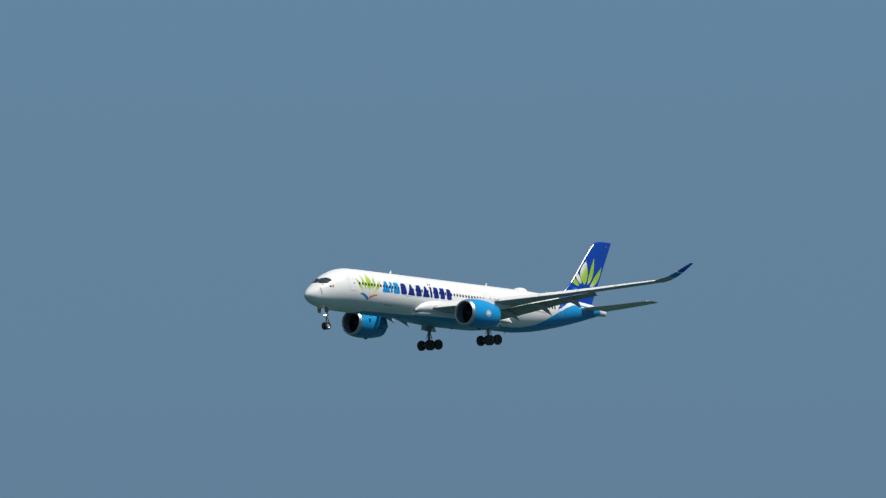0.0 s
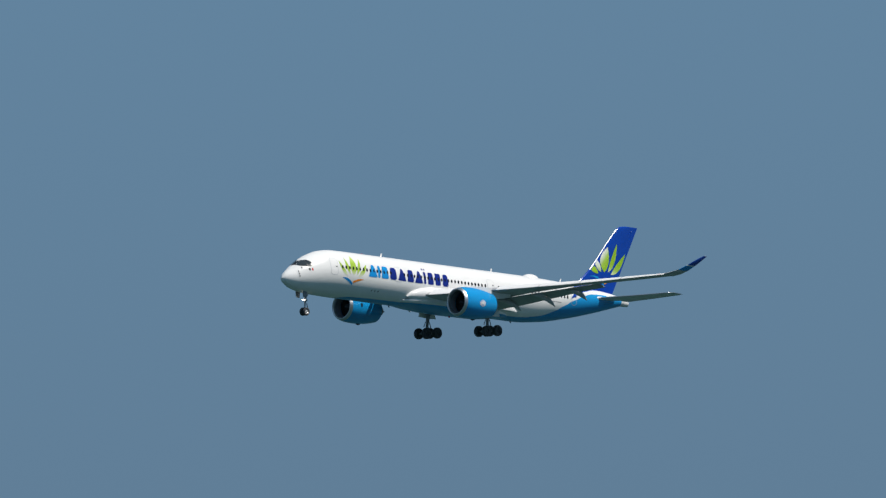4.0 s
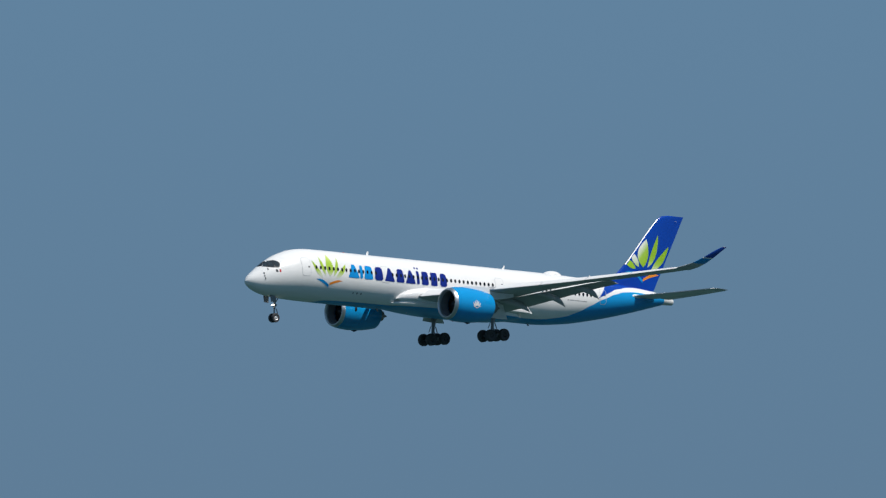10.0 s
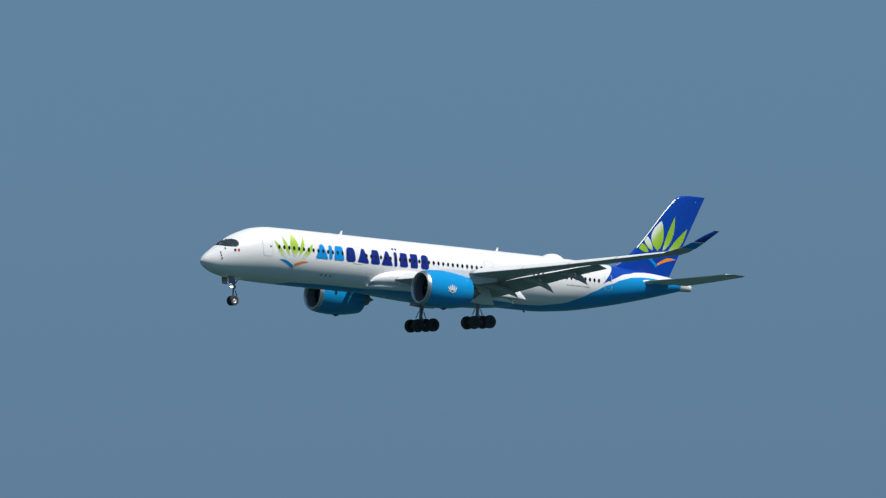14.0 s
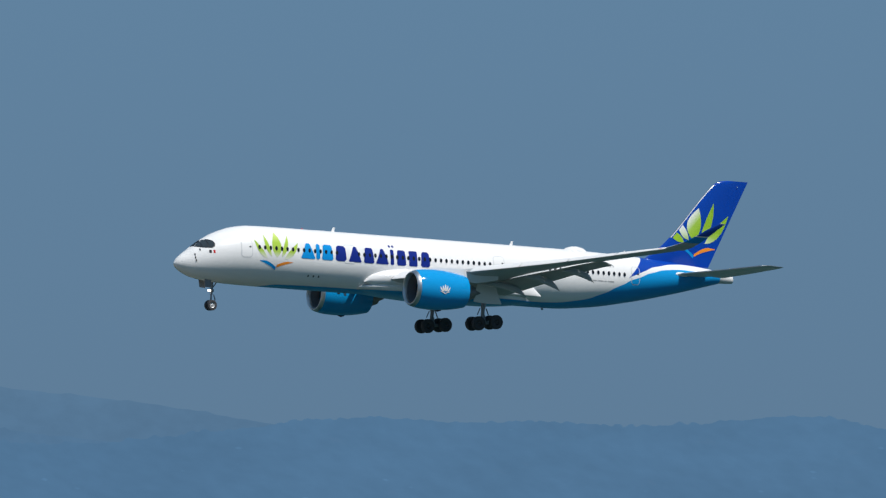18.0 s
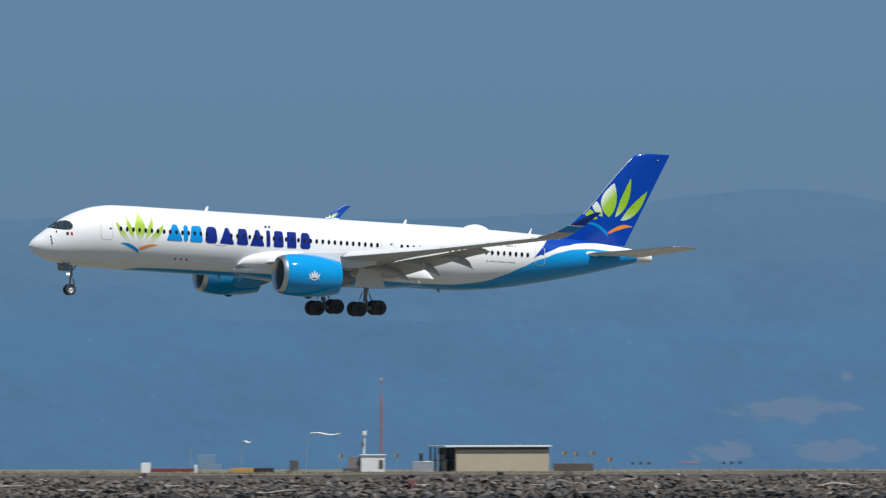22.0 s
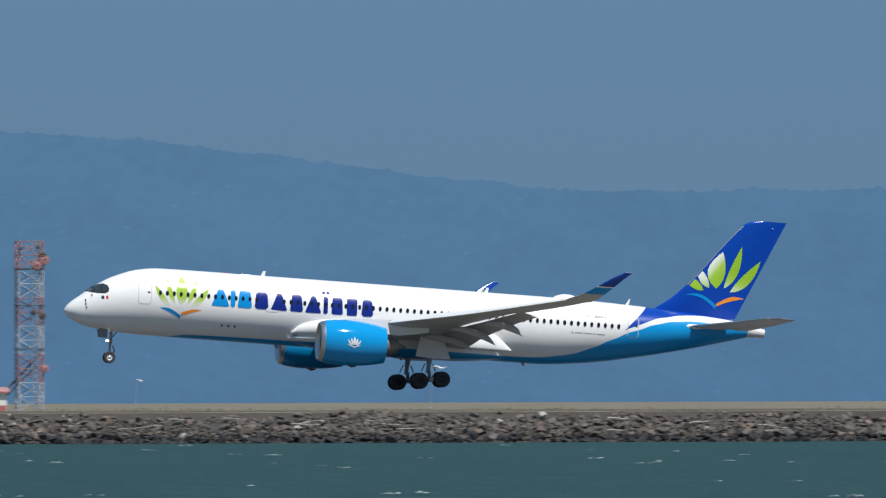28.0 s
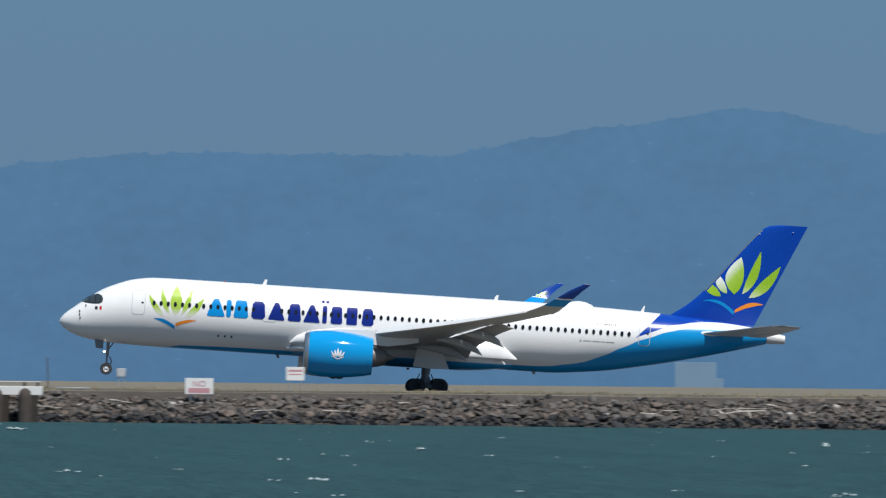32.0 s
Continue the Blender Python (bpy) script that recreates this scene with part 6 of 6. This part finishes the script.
def build_clutter():
    small_box("fuel_tank", "dark grey upright tank beside the bank", "tank", 22.74, 1604, 0.82, 1.15, m_tank)
    small_box("utility_box", "small grey utility box", "box", 22.90, 1600, 0.6, 0.45, m_tank)
    small_box("pump_unit", "pale blue-grey pump unit beside the shed", "machine", 23.135, 1603, 2.0, 1.0, m_galv, depth=1.2)
    small_box("exhaust_stack", "short black exhaust stack", "stack", 23.13, 1606, 0.35, 1.75, m_black)
    for turn, z, tall in ((22.884, 0, 1.4), (23.054, 0, 1.45), (23.57, 0, 1.6), (23.605, 0, 1.5), (23.656, 0, 1.6), (23.71, 0, 1.0)):
        d = thing("taxiway_marker", "yellow-orange disc marker on a thin stake", "marker", spot(turn, 1618), "disc markers")
        rod("stake", (0, 0, 0), (0, 0, tall), 0.025, m_galv, d, n=5)
        bm = bmesh.new()
        turned(bm, [(-0.04, 0.02), (-0.04, 0.19), (0.04, 0.19), (0.04, 0.02)], "Y", 14, (0, 0, tall + 0.1))
        part("disc", bm, m_yellow, d)
        boxed("dark_half", 0.02, -0.055, tall - 0.06, 0.16, -0.045, tall + 0.25, m_black, d, bevel=0)
    lights = [(23.78 + 0.025 * k, m_black) for k in range(3)] + [(23.93 + 0.012 * k, m_mastred) for k in range(5)] + [(24.06 + 0.025 * k, m_black) for k in range(3)]
    lights += [(24.66 + 0.021 * k, m_black if k % 3 else m_mastred) for k in range(17)]
    for turn, mat in lights:
        d = thing("approach_light", "small round approach light on a stake", "light", spot(turn, 1640), "approach lights")
        rod("stake", (0, 0, 0), (0, 0, 0.62), 0.02, m_galv, d, n=5)
        bm = bmesh.new()
        turned(bm, [(-0.10, 0.04), (-0.08, 0.14), (0.10, 0.12), (0.12, 0.04)], "Y", 12, (0, 0, 0.72))
        part("lamp_head", bm, mat, d)
    p = small_box("white_marker_post", "white square marker post", "post", 24.625, 1630, 0.42, 1.0, m_hutwhite, depth=0.42)
    b = thing("barrier", "long low red barrier between white boxes", "barrier", spot(22.28, 1590))
    boxed("end_box", -0.3, 0, 0, 0.55, 0.7, 0.95, m_hutwhite, b)
    boxed("beam", 0.56, 0.2, 0.10, 4.6, 0.5, 0.42, m_barrier, b, "dark red beam")
    boxed("end_post", 4.6, 0.2, 0, 4.85, 0.5, 0.75, m_hutwhite, b)
    rod("aerial", (4.3, 0.3, 0.4), (4.2, 0.3, 2.3), 0.04, m_galv, b)
    b = thing("barrier", "long low yellow and black barrier", "barrier", spot(22.545, 1592))
    boxed("beam", 0, 0, 0.05, 2.1, 0.4, 0.45, m_yellow, b, "yellow half")
    boxed("beam", 2.11, 0, 0.05, 4.0, 0.4, 0.45, m_black, b, "black half")
    small_box("dark_sign_box", "dark square sign box on posts", "sign", 21.512, 1640, 0.85, 0.65, m_tank, base=0.55, depth=0.3)
    small_box("white_sign_box", "white square sign box on posts", "sign", 21.732, 1640, 0.80, 0.80, m_hutwhite, base=0.45, depth=0.3)
    small_box("tan_box", "low tan equipment box", "box", 19.70, 1630, 1.5, 0.75, m_tan)
    small_box("brown_post", "short square brown post", "post", 19.83, 1600, 0.42, 1.3, m_brown)
    small_box("white_sign_box", "white square sign box on posts", "sign", 9.845, 1640, 0.75, 0.75, m_mastwhite, base=0.55, depth=0.3)
    small_box("white_sign_box", "white square sign box on posts", "sign", 2.645, 1640, 0.75, 0.75, m_mastwhite, base=1.0, depth=0.3)
    for turn in (21.30, 20.80, 19.095, 13.60, 13.90, 9.17, 8.88, 20.33):
        small_box("stub_marker", "small dark stub marker in the grass", "marker", turn, 1588, 0.32, 0.36, m_brown, depth=0.3, group="stub markers")
    two_lines = ((0.66, 0.80, -0.8, 0.8), (0.42, 0.50, -0.7, 0.7))
    build_sign(20.484, 1582, 1.6, 1.15, 0.55, two_lines, "white warning sign board with red printed lines")
    build_sign(3.18, 1586, 1.55, 1.15, 0.9, two_lines, "white warning sign board with red printed lines")
    build_sign(2.885, 1567, 2.35, 1.35, 0.75, ((0.08, 0.38, -0.78, 0.78),), "white warning sign board with large red lettering", "NO")
    for turn, y, tall, arm in ((17.05, 1588, 4.4, 2.7), (18.262, 1588, 4.0, 2.4), (14.50, 1588, 3.95, 2.9), (22.775, 1596, 3.65, 2.9), (11.755, 1640, 3.8, 1.2), (21.32, 1640, 2.6, 1.2), (10.85, 1640, 2.7, 0.5), (16.785, 1640, 2.75, 0.45), (22.575, 1640, 2.9, 0.8), (18.58, 1640, 2.6, 0.7)):
        build_lamp_post(turn, y, tall, arm)
    rng = random.Random(3)
    for turn, y, r in ((16.345, 1600, 0.75), (16.01, 1600, 0.42)):
        bush = thing("dry_bush", "dry orange-brown bush on the airfield edge", "bush", spot(turn, y))
        rod("stem", (0, 0, 0), (0, 0, r), 0.05, m_brown, bush)
        bm = bmesh.new()
        for _ in range(300):
            a, u = rng.uniform(0, 6.28), rng.random() ** 0.5
            c = Vector((math.cos(a) * r * u * 1.3, math.sin(a) * r * u, r * (0.3 + 1.9 * rng.random() * (1.1 - u))))
            q = Euler((rng.uniform(0, 3), rng.uniform(0, 3), a)).to_matrix()
            bm.faces.new([bm.verts.new(c + q @ Vector(p_)) for p_ in ((-0.09, 0, 0), (0, 0.05, 0), (0.09, 0, 0), (0, -0.05, 0))])
        part("foliage", bm, m_bush, bush)
    # pale buildings far across the field, haze mixed into their wall colour
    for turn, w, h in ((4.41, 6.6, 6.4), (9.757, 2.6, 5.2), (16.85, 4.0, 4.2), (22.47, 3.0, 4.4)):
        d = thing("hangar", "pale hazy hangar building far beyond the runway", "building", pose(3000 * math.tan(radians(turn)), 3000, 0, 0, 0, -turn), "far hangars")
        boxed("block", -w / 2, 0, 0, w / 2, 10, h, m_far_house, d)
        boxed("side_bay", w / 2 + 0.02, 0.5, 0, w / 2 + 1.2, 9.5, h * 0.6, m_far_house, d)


def on_rocks(turn, v, lift=0.3):
    """A place on the boulders: v from the waterline (0) to the top of the bank (1)."""
    y = 1559.3 + 11.0 * v
    x = y * math.tan(radians(turn))
    return x, y, field_height(x, y) + lift


def build_flotsam():
    """What the tide has left on the boulders."""
    for turn, v, r in ((7.63, 0.58, 0.17), (7.80, 0.50, 0.15), (7.915, 0.55, 0.26), (8.13, 0.55, 0.22)):
        f = thing("net_float", "round white net float lying among the boulders", "float", pose(*on_rocks(turn, v, 0.42), 20, 30, 0), "white floats on the bank")
        bm = bmesh.new()
        turned(bm, [(-r, 0.02)] + [(r * math.sin(a), r * math.cos(a)) for a in [radians(-75 + 15 * k) for k in range(11)]] + [(r, 0.02)], "Z", 18, cap=True)
        part("ball", bm, m_hutwhite, f)
        bm = bmesh.new()
        turned(bm, [(r - 0.02, 0.05), (r + 0.06, 0.05), (r + 0.08, 0.03)], "Z", 10, cap=True)
        part("eye", bm, m_tank, f)
    f = thing("fish_crate", "faded red plastic crate wedged in the boulders", "crate", pose(*on_rocks(23.10, 0.52, 0.45), 15, -12, 30))
    boxed("tray", -0.30, -0.2, 0, 0.30, 0.2, 0.06, m_hutred, f)
    for x0, y0, x1, y1 in ((-0.30, -0.2, -0.27, 0.2), (0.27, -0.2, 0.30, 0.2), (-0.26, -0.2, 0.26, -0.17), (-0.26, 0.17, 0.26, 0.2)):
        boxed("side", x0, y0, 0.065, x1, y1, 0.30, m_hutred, f, bevel=0.005)
    # larger trunks: a forked one, a bleached heap and a dark squared beam
    def trunk(name, label, places, mat):
        base = Vector(places[0][0])
        t_ = thing(name, label, "log", Matrix.Translation(base), "driftwood on the bank")
        for a, c, r0, r1 in places:
            rod("limb", Vector(a) - base, Vector(c) - base, r0, mat, t_, n=8, r1=r1)
    p = Vector(on_rocks(4.54, 0.42, 0.55))
    trunk("forked_trunk", "bleached forked tree trunk lying on the boulders", ((p, p + Vector((2.4, 0.2, 0.1)), 0.10, 0.07), (p + Vector((0.9, 0, 0.05)), p + Vector((1.2, -0.5, -0.75)), 0.10, 0.07), (p, p + Vector((-1.9, 0.3, -0.35)), 0.10, 0.04), (p + Vector((0.5, 0, 0)), p + Vector((-0.5, 0.5, 0.3)), 0.06, 0.03)), m_drift)
    for turn, v, n in ((13.86, 0.42, 5), (16.20, 0.62, 3), (15.06, 0.5, 3), (20.9, 0.5, 4), (21.0, 0.55, 3)):
        p = Vector(on_rocks(turn, v, 0.5))
        rng = random.Random(int(turn * 100))
        limbs = []
        for k in range(n):
            q = p + Vector((rng.uniform(-0.9, 0.9), rng.uniform(-0.4, 0.4), rng.uniform(-0.1, 0.15)))
            d = Vector((rng.uniform(0.6, 1.5), rng.uniform(-0.3, 0.3), rng.uniform(-0.35, 0.35)))
            limbs.append((q - d, q + d, rng.uniform(0.06, 0.12), rng.uniform(0.03, 0.06)))
        trunk("driftwood_heap", "heap of bleached driftwood branches caught on the boulders", limbs, m_drift)
    p = Vector(on_rocks(8.84, 0.52, 0.5))
    trunk("squared_beam", "long dark squared beam washed onto the boulders", ((p + Vector((-2.6, 0, 0.06)), p + Vector((2.8, 0.2, -0.05)), 0.11, 0.11),), m_pile)
    trunk("pale_pole", "long pale pole washed onto the boulders", ((p + Vector((-1.9, -1.6, -0.35)), p + Vector((2.6, -1.5, -0.3)), 0.07, 0.05),), m_drift)
    # a few conspicuous pale stones
    rng = random.Random(77)
    for turn, v, r in ((9.89, 0.60, 0.34), (12.10, 0.80, 0.36), (14.10, 0.66, 0.40), (11.35, 0.45, 0.26), (6.10, 0.62, 0.30), (19.3, 0.55, 0.30)):
        vs, fs = rock_shapes(1, rng)[0]
        me = bpy.data.meshes.new("pale_stone")
        me.from_pydata([(x * r, y * r, z * r) for x, y, z in vs], [], fs)
        me.materials.append(m_rock_pale)
        ob = new("pale_stone", me)
        ob.matrix_world = Matrix.Translation(on_rocks(turn, v, 0.40))
        tagged(ob, "large pale tan stone among the darker boulders", "stone", "pale stones")


build_flotsam()
build_shed()
build_white_hut()
build_tower()
build_pier()
build_buoy()
build_clutter()


# ---- a gull over the bay ----
def gull_place(turn, rise, heading):
    d, a = 1350.0, radians(turn)
    return pose(d * math.sin(a), d * math.cos(a), EYE[2] + d * math.tan(radians(rise)), 0, 0, heading - turn)


GULL_BEAT = [(0.0, 12.0), (16.0, 12.0)] + [(17.0 + 0.25 * k, 24.0 if k % 2 else -6.0) for k in range(24)] + [(24.0, 12.0), (32.0, 12.0)]
m_gull = surface("white_feathers", (0.72, 0.72, 0.70), 0.8, vary=0.08, size=0.2)
m_gull_tip = surface("grey_wing_feathers", (0.50, 0.52, 0.54), 0.8, vary=0.1, size=0.2)
m_gull_back = surface("pale_grey_feathers", (0.66, 0.67, 0.68), 0.8, vary=0.08, size=0.2)


def build_gull():
    g = thing("gull", "white gull with pale grey wings gliding over the bay", "bird")
    bm = bmesh.new()
    turned(bm, [(-0.30, 0.01), (-0.22, 0.05), (-0.05, 0.085), (0.12, 0.075), (0.20, 0.05), (0.26, 0.055), (0.31, 0.045), (0.34, 0.015)], "X", 14, cap=True)
    part("body", bm, m_gull, g)
    bm = bmesh.new()
    tube(bm, (0.33, 0, -0.005), (0.39, 0, -0.02), 0.014, 0.004, 6)
    part("beak", bm, m_yellow, g, "yellow beak")
    bm = bmesh.new()
    loft(bm, [[Vector((x, y, z)) for y, z in ((-w, 0.0), (w, 0.0), (w, 0.012), (-w, 0.012))] for x, w in ((-0.24, 0.04), (-0.42, 0.09))])
    part("tail", bm, m_gull, g)
    wings = []
    for s_ in (1, -1):
        bm = bmesh.new()
        loft(bm, [foil(Vector((x0, s_ * y, z)), Vector((x1, s_ * y, z)), 0.10, Vector((0, 0, 1)), n=5) for y, x0, x1, z in ((0.0, 0.12, -0.10, 0.0), (0.25, 0.16, -0.08, 0.05), (0.45, 0.08, -0.12, 0.05))])
        w = part("wing", bm, m_gull_back, g, "pale grey wing")
        bm = bmesh.new()
        loft(bm, [foil(Vector((x0, s_ * y, z)), Vector((x1, s_ * y, z)), 0.09, Vector((0, 0, 1)), n=5) for y, x0, x1, z in ((0.452, 0.08, -0.12, 0.05), (0.60, -0.04, -0.17, 0.03), (0.70, -0.18, -0.22, 0.01))])
        part("wing_tip", bm, m_gull_tip, w, "grey wing tip")
        wings.append(w)
    return g, wings


gull, GULL_WINGS = build_gull()


# ---- smoke from the tyres at touchdown ----
def build_smoke():
    m, n, l, b = base_material("thin_grey_smoke")
    b.inputs["Base Color"].default_value, b.inputs["Roughness"].default_value = (0.19, 0.16, 0.165, 1), 1.0
    tc, wisp, thin = n.new("ShaderNodeTexCoord"), n.new("ShaderNodeTexNoise"), n.new("ShaderNodeMapRange")
    l.new(tc.outputs["Object"], wisp.inputs["Vector"])
    wisp.inputs["Scale"].default_value, wisp.inputs["Detail"].default_value = 0.7, 4
    thin.inputs["From Min"].default_value, thin.inputs["From Max"].default_value = 0.30, 0.72
    thin.inputs["To Min"].default_value, thin.inputs["To Max"].default_value = 0.004, 0.085
    l.new(wisp.outputs[0], thin.inputs["Value"]), l.new(thin.outputs[0], b.inputs["Alpha"])
    smoke = thing("tyre_smoke", "thin grey tyre smoke drifting over the runway", "smoke")
    rng, puffs = random.Random(31), []
    for k in range(6):
        bm = bmesh.new()
        bmesh.ops.create_icosphere(bm, subdivisions=3, radius=1.0)
        for v in bm.verts:
            v.co *= 1 + 0.28 * noise.noise(v.co * 1.7 + Vector((k * 3.1, 0, 0)))
            v.co = Vector((v.co.x * (2.4 + 0.7 * (k % 4)), v.co.y * 1.2, v.co.z * (0.5 + 0.32 * (k % 3))))
        puff = part("puff", bm, m, smoke)
        puffs.append((puff, Vector((193.0 + 4.2 * k + rng.uniform(-0.8, 0.8), RUNWAY_Y - 5.5, RUNWAY_Z + 0.3 + 0.3 * (k % 3)))))
    return puffs


PUFFS = build_smoke()


# ---- what moves ----
def motions():
    # wind waves and foam run with the wind, along the runway
    for sea, speed in ((bay, 2.4), (whitecaps, 1.6)):
        walk(sea, [(t, pose(speed * (t - 29.0), 0, 0)) for t in (0.0, 16.0, 32.0)])
    walk(plane, [(t, pose(x, RUNWAY_Y, z, -wing_up, nose_up, CRAB + curve_at(HEADING_T, HEADING, t))) for t, x, z, nose_up, wing_up in FLIGHT])
    walk(gull, [(t, gull_place(26.575 + 0.07 * (t - 20.0), 0.086 + 0.012 * (t - 20.0), 70.0)) for t in (0.0, 16.0, 20.0, 20.6, 24.0, 32.0)])
    for k, wing in enumerate(GULL_WINGS):
        s_ = 1 if k == 0 else -1
        walk(wing, [(t, Matrix.Translation((0, 0.06 * s_, 0.05)) @ Matrix.Rotation(radians(s_ * lift), 4, "X")) for t, lift in GULL_BEAT])
    # the puffs well up from under the wheels as they touch, then rise and drift downwind
    for k, (puff, place) in enumerate(PUFFS):
        start = 30.66 - 0.03 * k
        rows = [(0.0, -4.0, 0.0), (start - 0.2, -4.0, 0.0), (start, -0.4, 0.1), (start + 0.3, 0.4, 0.9), (32.0, 1.6, 4.0)]
        walk(puff, [(t, Matrix.Translation(place + Vector((drift, 0, up)))) for t, up, drift in rows])
    for bogie, hub in BOGIES:
        rows = [(0, 0.0, -7.0), (29.8, 0.0, -7.0), (30.2, 0.02, -5.5), (30.6, -0.02, -4.4), (31.0, -0.06, -4.0), (31.5, 0.06, -3.7), (32.0, 0.36, -3.4)]
        walk(bogie, [(t, Matrix.Translation(hub + Vector((0, 0, up))) @ pose(0, 0, 0, 0, tilt, 0)) for t, up, tilt in rows])


motions()
